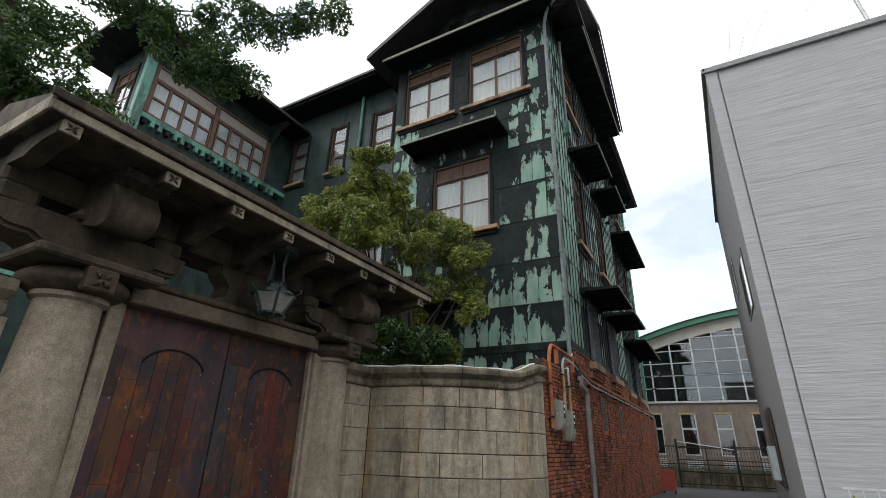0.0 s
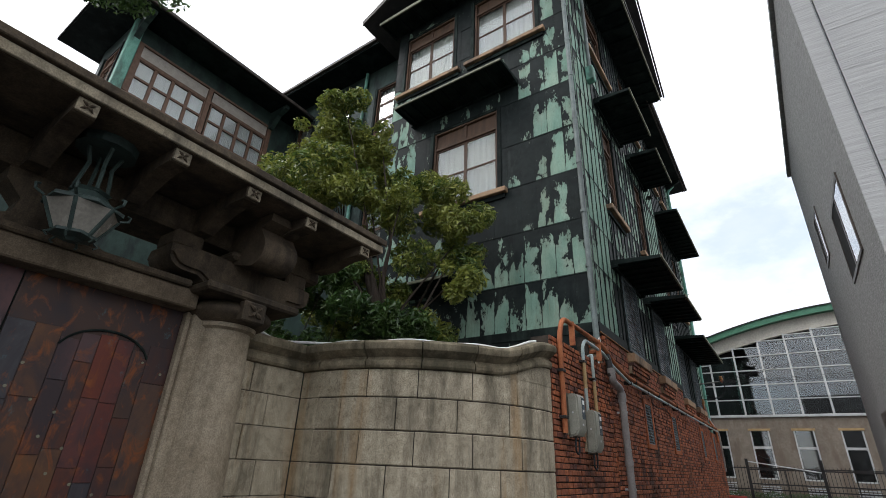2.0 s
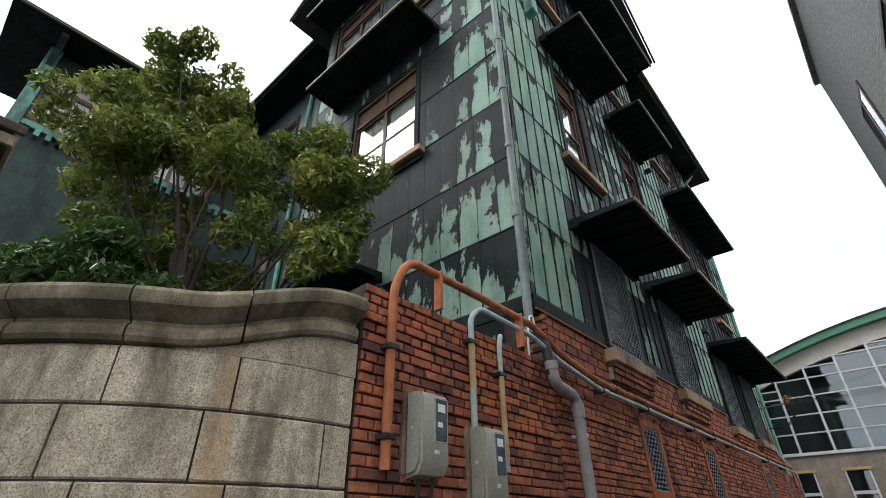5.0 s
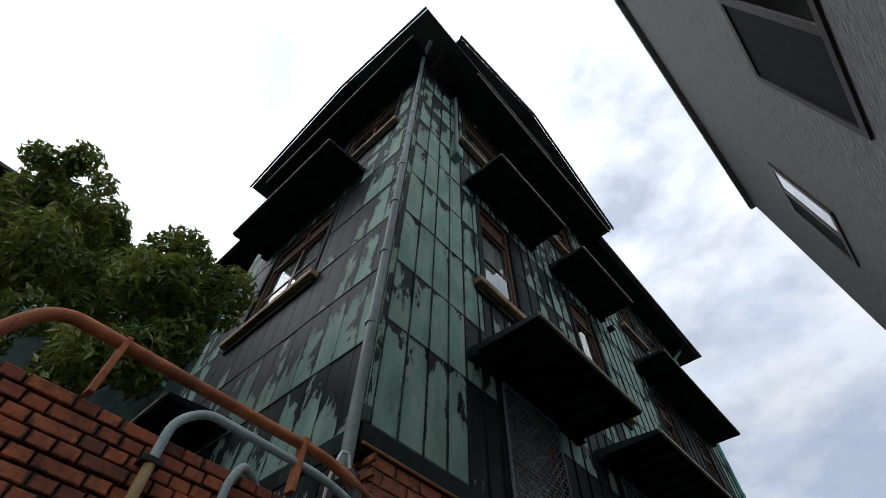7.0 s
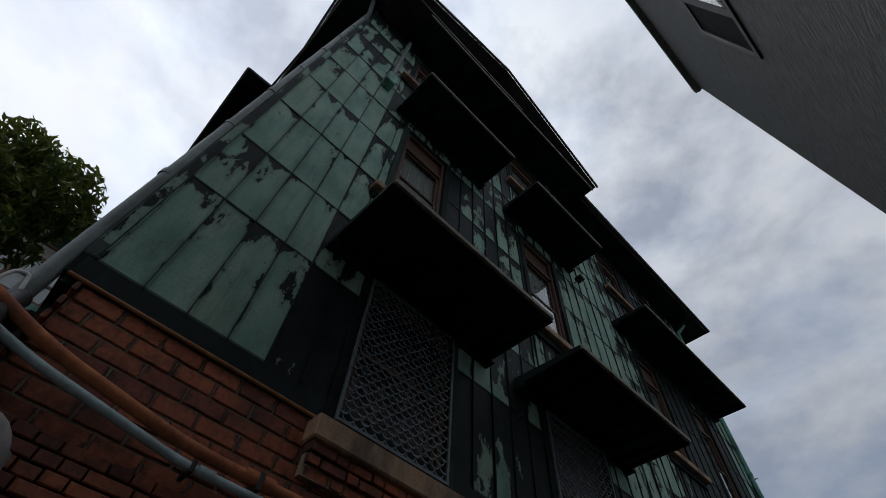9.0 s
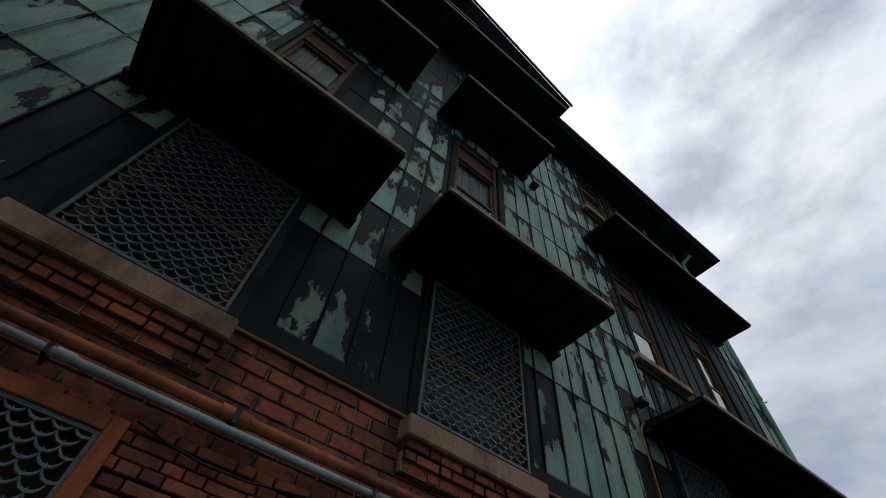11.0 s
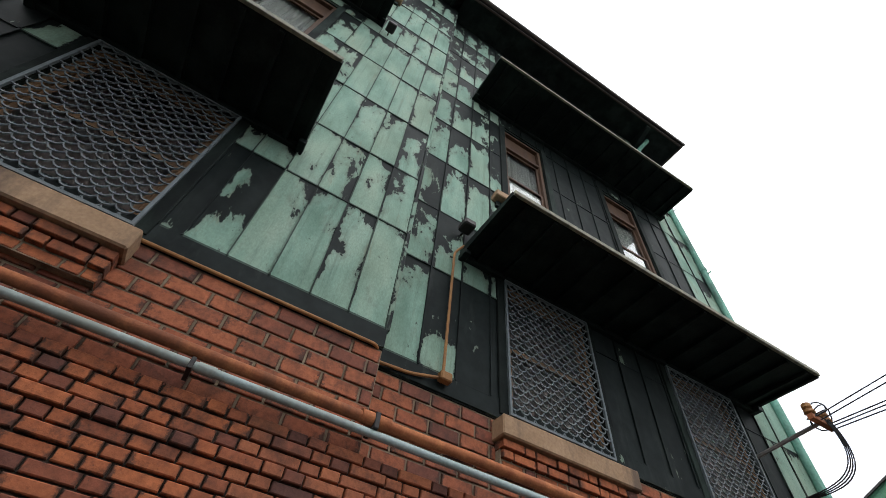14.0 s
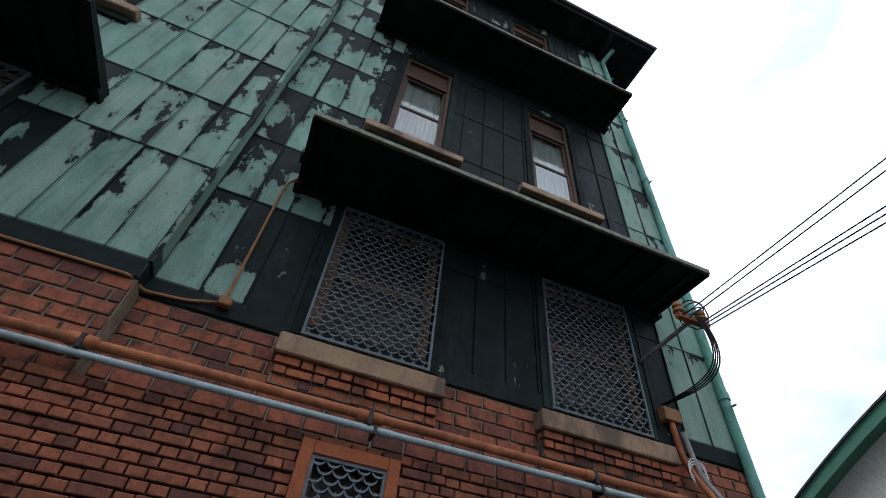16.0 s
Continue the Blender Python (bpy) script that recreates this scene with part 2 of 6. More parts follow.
def concrete_mat(name, c1, c2, dirt=(0.04, 0.036, 0.03), lo=0.5):
    k = Mat(name, 0.88)
    a = k.noise(k.place(), 3.0, 7.0, 0.65)
    sp = k.noise(k.place(), 90.0, 2.0)
    col = k.ramp(a, (0.3, c1), (0.7, c2))
    col = k.mix(0.5, col, k.ramp(sp, (0.35, (0.3, 0.3, 0.3)), (0.65, (0.7, 0.7, 0.7))), "OVERLAY")
    d = k.noise(k.place(2.2, 2.2, 0.45), 1.5, 7.0, 0.68)
    col = k.mix(k.ramp(d, (lo, (0, 0, 0)), (lo + 0.2, (0.8, 0.8, 0.8))), col, dirt)
    mott = k.noise(k.place(), 14.0, 8.0, 0.74)
    col = k.mix(0.6, col, k.ramp(mott, (0.3, (0.25, 0.25, 0.24)), (0.7, (0.74, 0.74, 0.74))), "OVERLAY")
    k.color(col).bump(k.math("ADD", sp, mott), 0.45, 0.005)
    return k.m


def glass_mat(name, tint=(0.9, 0.95, 0.95), ior=1.45):
    k = Mat(name, 0.02)
    k.b.inputs["Base Color"].default_value = (*tint, 1)
    k.b.inputs["Transmission Weight"].default_value = 1.0
    k.b.inputs["IOR"].default_value = ior
    return k.m


def door_mat(name):
    k = Mat(name, 0.42, 0.35)
    rnd = k.rand()
    col = k.ramp(rnd, (0.0, (0.065, 0.04, 0.032)), (0.25, (0.13, 0.05, 0.033)), (0.45, (0.17, 0.042, 0.028)), (0.62, (0.07, 0.075, 0.085)), (0.8, (0.17, 0.08, 0.034)), (1.0, (0.08, 0.05, 0.04)))
    a = k.noise(k.place(1, 1, 0.6), 3.5, 7.0, 0.66, 0.5)
    col = k.mix(k.ramp(a, (0.42, (0, 0, 0)), (0.64, (0.8, 0.8, 0.8))), col, (0.045, 0.042, 0.05))
    b = k.noise(k.place(1, 1.3, 0.7), 6.0, 7.0, 0.66, 0.8)
    col = k.mix(k.ramp(b, (0.54, (0, 0, 0)), (0.68, (0.85, 0.85, 0.85))), col, (0.30, 0.095, 0.025))
    c = k.noise(k.place(1.2, 1, 0.8), 8.0, 6.0, 0.7)
    col = k.mix(k.ramp(c, (0.62, (0, 0, 0)), (0.71, (0.8, 0.8, 0.8))), col, (0.08, 0.15, 0.175))
    k.color(k.mix(1.0, col, (0.78, 0.74, 0.74), "MULTIPLY"))
    k.rough(k.ramp(a, (0.3, (0.3,) * 3), (0.7, (0.6,) * 3)))
    k.bump(b, 0.25, 0.006)
    return k.m


def leaf_mat(name, c1, c2, c3):
    k = Mat(name, 0.36)
    k.b.inputs["Specular IOR Level"].default_value = 0.5
    r = k.island()
    big = k.noise(k.place(), 1.4, 3.0)
    col = k.ramp(r, (0.0, c1), (0.55, c2), (1.0, c3))
    col = k.mix(k.ramp(big, (0.42, (0, 0, 0)), (0.66, (0.75, 0.75, 0.75))), col, c3)
    k.color(col)
    k.b.inputs["Subsurface Weight"].default_value = 0.0
    tr = k.node("ShaderNodeBsdfTranslucent", {"Color": col})
    mx = k.node("ShaderNodeMixShader", {1: k.b.outputs[0], 2: tr.outputs[0]}, Fac=0.3)
    k.t.links.new(mx.outputs[0], k.t.nodes["Material Output"].inputs["Surface"])
    return k.m


def curtain_mat(name, c=(0.62, 0.61, 0.57)):
    k = Mat(name, 0.9)
    n = k.noise(k.place(1, 1, 0.05), 9.0, 3.0)
    k.color(k.ramp(n, (0.3, tuple(v * 0.8 for v in c)), (0.7, c)))
    return k.m


def siding_mat(name, tone=1.0, fine=1.0, spread=0.04):
    k = Mat(name, 0.7)
    v = k.place(0.55 * fine, 0.55 * fine, 9.0)
    a = k.noise(v, 3.2 * fine, 6.0, 0.6, 0.2)
    col = k.ramp(a, (0.32, tuple((0.37 - spread) * tone * v for v in (1.0, 0.992, 0.975))), (0.68, tuple((0.37 + spread) * tone * v for v in (1.0, 0.992, 0.975))))
    st = k.noise(k.place(3, 3, 0.3), 1.0, 4.0)
    col = k.mix(k.ramp(st, (0.5, (0, 0, 0)), (0.8, (0.25, 0.25, 0.25))), col, (0.30 * tone, 0.30 * tone, 0.29 * tone))
    k.color(col).bump(a, 0.75, 0.014)
    return k.m


M_ASPHALT = plain("asphalt", (0.04, 0.04, 0.042), (0.065, 0.064, 0.062), 3.0, 0.9, bump=0.5)
M_GREEN = copper("copper_verdigris", 0.135, 0.97)
M_GREEN2 = copper("copper_verdigris_flaking", 0.03, 1.0, 0.8)
M_MIXED = copper("copper_half_oxidised", -0.035, 0.85, 1.1)
M_DARK = copper("copper_black_oxide", -0.16, 0.8, 0.7)
M_SPARSE = copper("copper_sparse_verdigris", -0.095, 0.8, 0.9)
M_SHELTER = copper("copper_sheltered_black", -0.27, 0.7, 0.5)
M_TRIM = copper("copper_corner_trim", 0.045, 0.9, 0.0)
M_LAP = copper("copper_lap_flashing", -0.085, 0.8, 0.0)
M_BLACK = plain("black_oxidised_copper", (0.006, 0.008, 0.008), (0.017, 0.022, 0.02), 5.0, 0.72, bump=0.3, dirt=(0.035, 0.05, 0.043))
M_AWN = plain("awning_black_copper", (0.004, 0.007, 0.0065), (0.012, 0.018, 0.0165), 4.0, 0.5, bump=0.4, dirt=(0.02, 0.03, 0.026))
for dull in (M_AWN, M_BLACK):
    dull.node_tree.nodes["Principled BSDF"].inputs["Specular IOR Level"].default_value = 0.08
M_EDGE = plain("weathered_copper_edge", (0.09, 0.095, 0.07), (0.26, 0.25, 0.17), 14.0, 0.65)
M_PALE = plain("pale_verdigris", (0.10, 0.26, 0.2), (0.2, 0.42, 0.33), 4.0, 0.6, bump=0.15, dirt=(0.06, 0.09, 0.075))
M_BRICK = brick_mat("old_red_brick", (0.33, 0.098, 0.042), (0.42, 0.13, 0.052), (0.22, 0.07, 0.04), (0.11, 0.046, 0.036), False, 0.51)
M_BRICKS = brick_mat("old_red_brick_far", (0.29, 0.096, 0.047), (0.37, 0.125, 0.058), (0.20, 0.07, 0.043), (0.10, 0.045, 0.036), True, 0.51)
M_BRICKU = brick_mat("smooth_red_brick", (0.31, 0.095, 0.048), (0.37, 0.118, 0.055), (0.23, 0.075, 0.045), (0.17, 0.06, 0.04), False, 0.50)
M_MORTAR = plain("sooty_mortar", (0.02, 0.016, 0.013), (0.06, 0.047, 0.036), 12.0, 0.95, bump=0.5)
M_MORTARU = plain("buff_mortar", (0.16, 0.12, 0.08), (0.32, 0.25, 0.17), 9.0, 0.95, bump=0.5, dirt=(0.035, 0.027, 0.021))
M_GRANITE = granite_mat("granite")
M_JOINT = plain("dark_joint", (0.022, 0.018, 0.015), (0.05, 0.042, 0.034), 12.0, 0.95)
M_CAP = concrete_mat("stone_cap", (0.15, 0.118, 0.075), (0.29, 0.245, 0.17), (0.045, 0.04, 0.024), 0.41)
M_PILLAR = concrete_mat("pillar_stone", (0.215, 0.17, 0.118), (0.32, 0.265, 0.195), (0.11, 0.086, 0.06), 0.56)
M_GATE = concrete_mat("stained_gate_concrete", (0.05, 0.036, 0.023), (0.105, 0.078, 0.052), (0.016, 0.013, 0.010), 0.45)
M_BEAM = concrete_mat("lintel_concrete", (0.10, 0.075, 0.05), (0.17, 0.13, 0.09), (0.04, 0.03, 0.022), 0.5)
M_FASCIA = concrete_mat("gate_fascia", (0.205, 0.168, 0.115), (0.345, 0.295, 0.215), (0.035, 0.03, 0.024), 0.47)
M_DOOR = door_mat("coloured_copper_door")
M_WOOD = plain("window_wood", (0.06, 0.034, 0.022), (0.115, 0.066, 0.04), 8.0, 0.6, stretch=(1, 1, 0.2))
M_WOODY = plain("ochre_wood", (0.12, 0.065, 0.032), (0.20, 0.115, 0.058), 9.0, 0.7, stretch=(1, 1, 0.2))
M_WOODW = plain("porch_wood", (0.12, 0.068, 0.045), (0.19, 0.112, 0.076), 8.0, 0.6)
M_SILL = plain("tan_stone_sill", (0.27, 0.165, 0.092), (0.39, 0.255, 0.155), 5.0, 0.75, dirt=(0.09, 0.065, 0.05))
M_GLASS = glass_mat("window_glass")
M_FROSTG = glass_mat("frosted_glass", (0.62, 0.56, 0.53), 1.25)
M_FROSTG.node_tree.nodes["Principled BSDF"].inputs["Roughness"].default_value = 0.38
M_CURTAIN = curtain_mat("curtain", (0.40, 0.39, 0.355))
M_BLIND = curtain_mat("blind", (0.72, 0.71, 0.69))
M_TRANSOM = plain("dusty_transom_board", (0.34, 0.30, 0.26), (0.44, 0.39, 0.34), 5.0, 0.6, bump=0.1)
M_COATED = glass_mat("coated_glass", (0.8, 0.87, 0.9), 2.4)
M_FROST = curtain_mat("dusty_pane_board", (0.12, 0.095, 0.088))
# near-black tone that stands in for the darkness of unlit rooms
M_ROOM = plain("room_dark_fill", (0.03, 0.028, 0.026), (0.05, 0.045, 0.04), 2.0, 0.9, bump=0)
M_IRON = plain("blue_grey_iron", (0.095, 0.115, 0.125), (0.16, 0.185, 0.195), 12.0, 0.55)
M_ORANGE = plain("orange_paint", (0.30, 0.085, 0.03), (0.38, 0.115, 0.042), 5.0, 0.75, dirt=(0.14, 0.05, 0.028))
M_RUST = plain("rust_red_pipe", (0.27, 0.08, 0.033), (0.47, 0.17, 0.068), 9.0, 0.78, bump=0.4, dirt=(0.13, 0.05, 0.028))
M_RUST2 = plain("brown_gas_pipe", (0.22, 0.10, 0.035), (0.34, 0.17, 0.06), 12.0, 0.65)
M_PVC = plain("grey_pvc", (0.22, 0.20, 0.19), (0.30, 0.275, 0.26), 4.0, 0.5, bump=0.08, dirt=(0.16, 0.14, 0.13))
M_WHITE = plain("pale_conduit", (0.28, 0.355, 0.35), (0.42, 0.495, 0.49), 5.0, 0.5, bump=0.08, dirt=(0.25, 0.26, 0.22))
M_YEL = plain("yellowed_conduit", (0.30, 0.19, 0.08), (0.42, 0.30, 0.15), 8.0, 0.6)
M_METER = plain("meter_plastic", (0.24, 0.235, 0.19), (0.31, 0.30, 0.25), 5.0, 0.5, bump=0.05)
M_METERW = plain("meter_window", (0.04, 0.05, 0.06), (0.10, 0.12, 0.13), 9.0, 0.12, bump=0)
M_LABEL = plain("label_white", (0.6, 0.6, 0.58), (0.7, 0.7, 0.68), 9.0, 0.6, bump=0)
M_DOWN = plain("grey_downpipe", (0.12, 0.145, 0.14), (0.22, 0.26, 0.245), 5.0, 0.5, bump=0.1, dirt=(0.09, 0.10, 0.095))
M_CABLE = plain("black_cable", (0.012, 0.012, 0.013), (0.02, 0.02, 0.021), 9.0, 0.6, bump=0)
M_SIDING = siding_mat("grey_siding")
# same grey siding at 0.7 tone: the alley side's shade is in the colour
M_SIDING_SHADED = siding_mat("grey_ribbed_siding_shaded", 0.7, 2.6, 0.12)
M_ALU = plain("window_aluminium", (0.45, 0.45, 0.44), (0.55, 0.55, 0.54), 5.0, 0.4, 0.3, bump=0)
M_BRONZE = plain("bronze_aluminium", (0.05, 0.04, 0.035), (0.08, 0.065, 0.055), 6.0, 0.4, 0.4, bump=0)
M_SCREEN = plain("black_screen", (0.006, 0.006, 0.006), (0.012, 0.012, 0.012), 9.0, 0.8, bump=0)
M_TILE = plain("brown_tile_wall", (0.165, 0.135, 0.105), (0.235, 0.195, 0.155), 1.2, 0.75, dirt=(0.16, 0.12, 0.09))
M_BEIGE = plain("beige_panel", (0.46, 0.42, 0.36), (0.56, 0.52, 0.45), 1.5, 0.7)
M_ROOFG = plain("green_roof_edge", (0.05, 0.15, 0.09), (0.075, 0.2, 0.125), 4.0, 0.5)
M_DGLASS = glass_mat("school_glass", (0.75, 0.83, 0.88), 1.8)
M_FENCE = plain("dark_fence_steel", (0.02, 0.018, 0.017), (0.035, 0.03, 0.028), 9.0, 0.5)
M_RED = plain("faded_red_board", (0.38, 0.07, 0.05), (0.46, 0.11, 0.08), 5.0, 0.6)
M_BARK = plain("bark", (0.022, 0.016, 0.012), (0.055, 0.04, 0.03), 14.0, 0.9, bump=0.9, stretch=(1, 1, 0.3))
M_LEAF = leaf_mat("broad_leaves", (0.04, 0.085, 0.018), (0.12, 0.175, 0.035), (0.31, 0.32, 0.066))
# darker copy of the leaves, with the shade put into the colours
M_LEAF2 = leaf_mat("shaded_leaves", (0.025, 0.06, 0.015), (0.045, 0.10, 0.022), (0.075, 0.125, 0.028))
M_LANT = plain("lantern_iron", (0.02, 0.03, 0.028), (0.045, 0.07, 0.062), 12.0, 0.55)
M_LANTG = plain("lantern_milk_glass", (0.20, 0.185, 0.16), (0.28, 0.26, 0.225), 5.0, 0.25, bump=0)
M_ROOFT = plain("dark_roof", (0.02, 0.02, 0.02), (0.045, 0.042, 0.04), 4.0, 0.7)
M_EAVE = plain("brown_eave_gutter", (0.035, 0.028, 0.024), (0.07, 0.055, 0.045), 6.0, 0.6)
M_PLASTER = plain("dark_green_wall", (0.02, 0.035, 0.03), (0.045, 0.075, 0.062), 3.0, 0.6, dirt=(0.015, 0.02, 0.02))


# ---- mesh helpers ----
def part(name, bm, material, parent=None, label="", m=None):
    """One mesh object, under a thing or a part."""
    me = bpy.data.meshes.new(name)
    bm.to_mesh(me)
    bm.free()
    me.materials.append(material)
    ob = new(name, me)
    if parent is not None:
        ob.parent = parent
    if m is not None:
        ob.matrix_basis = m
    if label:
        ob["label"] = label
    return ob


def smooth(ob, angle=40):
    for p in ob.data.polygons:
        p.use_smooth = True
    ob.data.set_sharp_from_angle(angle=radians(angle))
    return ob


def thing(name, m=None, label="", category="", group="", kind=""):
    ob = new(name)
    ob.empty_display_size = 0.1
    if m is not None:
        ob.matrix_basis = m
    return tagged(ob, label, category, group, kind)


def box(bm, x0, x1, y0, y1, z0, z1, bevel=0.0):
    r = bmesh.ops.create_cube(bm, size=1)
    for v in r["verts"]:
        v.co = ((x0 + x1) / 2 + v.co.x * (x1 - x0), (y0 + y1) / 2 + v.co.y * (y1 - y0), (z0 + z1) / 2 + v.co.z * (z1 - z0))
    if bevel:
        es = list({e for v in r["verts"] for e in v.link_edges})
        bmesh.ops.bevel(bm, geom=es, offset=bevel, segments=1, affect="EDGES")
    return bm


def boxm(x0, x1, y0, y1, z0, z1, bevel=0.0):
    return box(bmesh.new(), x0, x1, y0, y1, z0, z1, bevel)


def tube(bm, pts, r, n=10, caps=True):
    """A pipe along points."""
    pts = [Vector(p) for p in pts]
    rings = []
    up = None
    for i, p in enumerate(pts):
        d = (pts[min(i + 1, len(pts) - 1)] - pts[max(i - 1, 0)]).normalized()
        if up is None:
            up = d.orthogonal().normalized()
        up = (up - d * up.dot(d)).normalized()
        side = d.cross(up)
        rad = r[i] if isinstance(r, (list, tuple)) else r
        rings.append([bm.verts.new(p + (up * math.cos(a) + side * math.sin(a)) * rad) for a in (2 * math.pi * j / n for j in range(n))])
    for a, b in zip(rings, rings[1:]):
        for j in range(n):
            bm.faces.new((a[j], a[(j + 1) % n], b[(j + 1) % n], b[j]))
    if caps:
        bm.faces.new(rings[0][::-1])
        bm.faces.new(rings[-1])
    return bm


def bend(pts, r=0.12, n=5):
    """Rounds the corners of a polyline."""
    pts = [Vector(p) for p in pts]
    out = [pts[0]]
    for a, b, c in zip(pts, pts[1:], pts[2:]):
        ra = min(r, (a - b).length * 0.45, (c - b).length * 0.45)
        p, q = b + (a - b).normalized() * ra, b + (c - b).normalized() * ra
        for i in range(n + 1):
            t = i / n
            out.append(p * (1 - t) ** 2 + b * 2 * t * (1 - t) + q * t * t)
    out.append(pts[-1])
    return out


def lathe(bm, profile, n=28, cx=0.0, cy=0.0):
    rings = [[bm.verts.new((cx + r * math.cos(2 * math.pi * j / n), cy + r * math.sin(2 * math.pi * j / n), z)) for j in range(n)] for r, z in profile]
    for a, b in zip(rings, rings[1:]):
        for j in range(n):
            bm.faces.new((a[j], a[(j + 1) % n], b[(j + 1) % n], b[j]))
    bm.faces.new(rings[0][::-1])
    bm.faces.new(rings[-1])
    return bm


def prism(bm, outline, axis, lo, hi):
    """A closed outline in two coordinates, run along the third axis (0, 1 or 2)."""
    def at(p, w):
        q = list(p)
        q.insert(axis, w)
        return bm.verts.new(q)
    a, b = [at(p, lo) for p in outline], [at(p, hi) for p in outline]
    n = len(a)
    for j in range(n):
        bm.faces.new((a[j], a[(j + 1) % n], b[(j + 1) % n], b[j]))
    bm.faces.new(a[::-1])
    bm.faces.new(b)
    bmesh.ops.recalc_face_normals(bm, faces=bm.faces)
    return bm


def minus(rects, holes):
    """Rectangles (u0, u1, z0, z1) with the holes cut away."""
    for h0, h1, g0, g1 in holes:
        out = []
        for u0, u1, z0, z1 in rects:
            if h1 <= u0 + 1e-4 or h0 >= u1 - 1e-4 or g1 <= z0 + 1e-4 or g0 >= z1 - 1e-4:
                out.append((u0, u1, z0, z1))
                continue
            a, b = max(u0, h0), min(u1, h1)
            if u0 < a:
                out.append((u0, a, z0, z1))
            if b < u1:
                out.append((b, u1, z0, z1))
            if z0 < g0:
                out.append((a, b, z0, g0))
            if g1 < z1:
                out.append((a, b, g1, z1))
        rects = out
    return rects


FACE_S = Matrix.Identity(4)
FACE_E = pose(0, 0, 0, 0, 0, 90)


def on_south(x, y, z):
    return pose(x, y, z)


def on_east(x, y, z):
    """Local x runs along +y, local y goes into the wall."""
    return pose(x, y, z, 0, 0, 90)


# ---- ground ----
bm = bmesh.new()
bmesh.ops.create_grid(bm, x_segments=8, y_segments=8, size=400)
tagged(part("ground", bm, M_ASPHALT), kind="structure")

# ---- house walls ----
ROWS_S = [3.62, 4.55, 5.65, 6.75, 7.85, 9.05, 10.1, 11.2, 12.3, 13.5]
ROWS_E = [3.62, 4.75, 5.68, 6.76, 7.87, 8.98, 10.05, 11.15, 12.25, 13.5]
OPEN_S = [(-2.55, -0.8, 10.95, 13.1), (-4.9, -3.2, 10.95, 13.1), (-3.7, -1.88, 6.8, 9.05)]
OPEN_E = [(1.7, 2.75, 3.5, 5.05), (4.3, 5.4, 3.5, 5.05), (1.58, 2.42, 6.62, 9.0), (4.4, 5.26, 6.62, 9.0), (1.3, 2.6, 11.1, 13.0), (4.4, 5.7, 11.1, 13.0)]
OPEN_F = [(8.3, 9.36, 3.5, 5.05), (10.6, 11.66, 3.5, 5.05), (8.42, 9.2, 6.64, 9.0), (10.6, 11.36, 6.64, 9.0), (8.4, 9.3, 11.2, 13.0), (10.4, 11.3, 11.2, 13.0)]


def backing(name, rects, m, material, thick=0.25):
    bm = bmesh.new()
    for u0, u1, z0, z1 in rects:
        box(bm, u0, u1, 0.0, thick, z0, z1)
    return tagged(part(name, bm, material, m=m), kind="structure")


panel_meshes = {}


def panel_mesh(w, h, rib=0.024):
    key = (round(w, 2), round(h, 2), rib)
    if key not in panel_meshes:
        bm = bmesh.new()
        g = 0.003
        n = [(g, -0.006, g), (w - g, -0.006, g), (w - g, -0.006, h - g), (g, -0.006, h - g)]
        front = [bm.verts.new(p) for p in n]
        backv = [bm.verts.new((p[0], 0.0, p[2])) for p in n]
        mid = bm.verts.new((w / 2, -0.011, h / 2))
        for j in range(4):
            bm.faces.new((front[j], front[(j + 1) % 4], mid))
            bm.faces.new((backv[j], backv[(j + 1) % 4], front[(j + 1) % 4], front[j]))
        box(bm, -0.006, 0.007, -rib, 0.0, 0.0, h)
        box(bm, 0.0, w, -0.015, 0.0, -0.004, 0.014)
        me = bpy.data.meshes.new("panel")
        bm.to_mesh(me)
        bm.free()
        panel_meshes[key] = me
    return panel_meshes[key]


def panels(parent, lo, hi, rows, holes, pick, step=0.325, seed=1, rib=0.024):
    """Copper sheets over a wall: objects of their own on shared meshes."""
    rnd = random.Random(seed)
    count = round((hi - lo) / step)
    edges = [lo + (hi - lo) * i / count for i in range(count + 1)]
    for z0, z1 in zip(rows, rows[1:]):
        cells = minus([(a, b, z0, z1) for a, b in zip(edges, edges[1:])], holes)
        for u0, u1, a, b in cells:
            if u1 - u0 < 0.03 or b - a < 0.03:
                continue
            me = panel_mesh(u1 - u0, b - a, rib)
            ob = new("copper_panel", me)
            ob.parent = parent
            ob.matrix_basis = pose(u0, -0.001, a, rnd.uniform(-0.25, 0.25), 0, rnd.uniform(-0.3, 0.3))
            if not me.materials:
                me.materials.append(M_GREEN)
            ob.material_slots[0].link = "OBJECT"
            ob.material_slots[0].material = pick((u0 + u1) / 2, (a + b) / 2, rnd)


def pick_south(u, z, rnd):
    if z > 10.9:
        return M_DARK if u < -0.5 else M_MIXED
    if u > -0.75:
        return M_GREEN2 if z > 6.7 or rnd.random() < 0.5 else M_MIXED
    if u < -4.3:
        return M_GREEN2
    if z > 9.1 and u > -1.4:
        return M_GREEN2
    if z > 5.7:
        return M_DARK if u < -1.0 else M_MIXED
    if z > 4.6:
        return M_MIXED if rnd.random() < 0.8 else M_GREEN2
    return M_GREEN2 if rnd.random() < 0.65 else M_MIXED


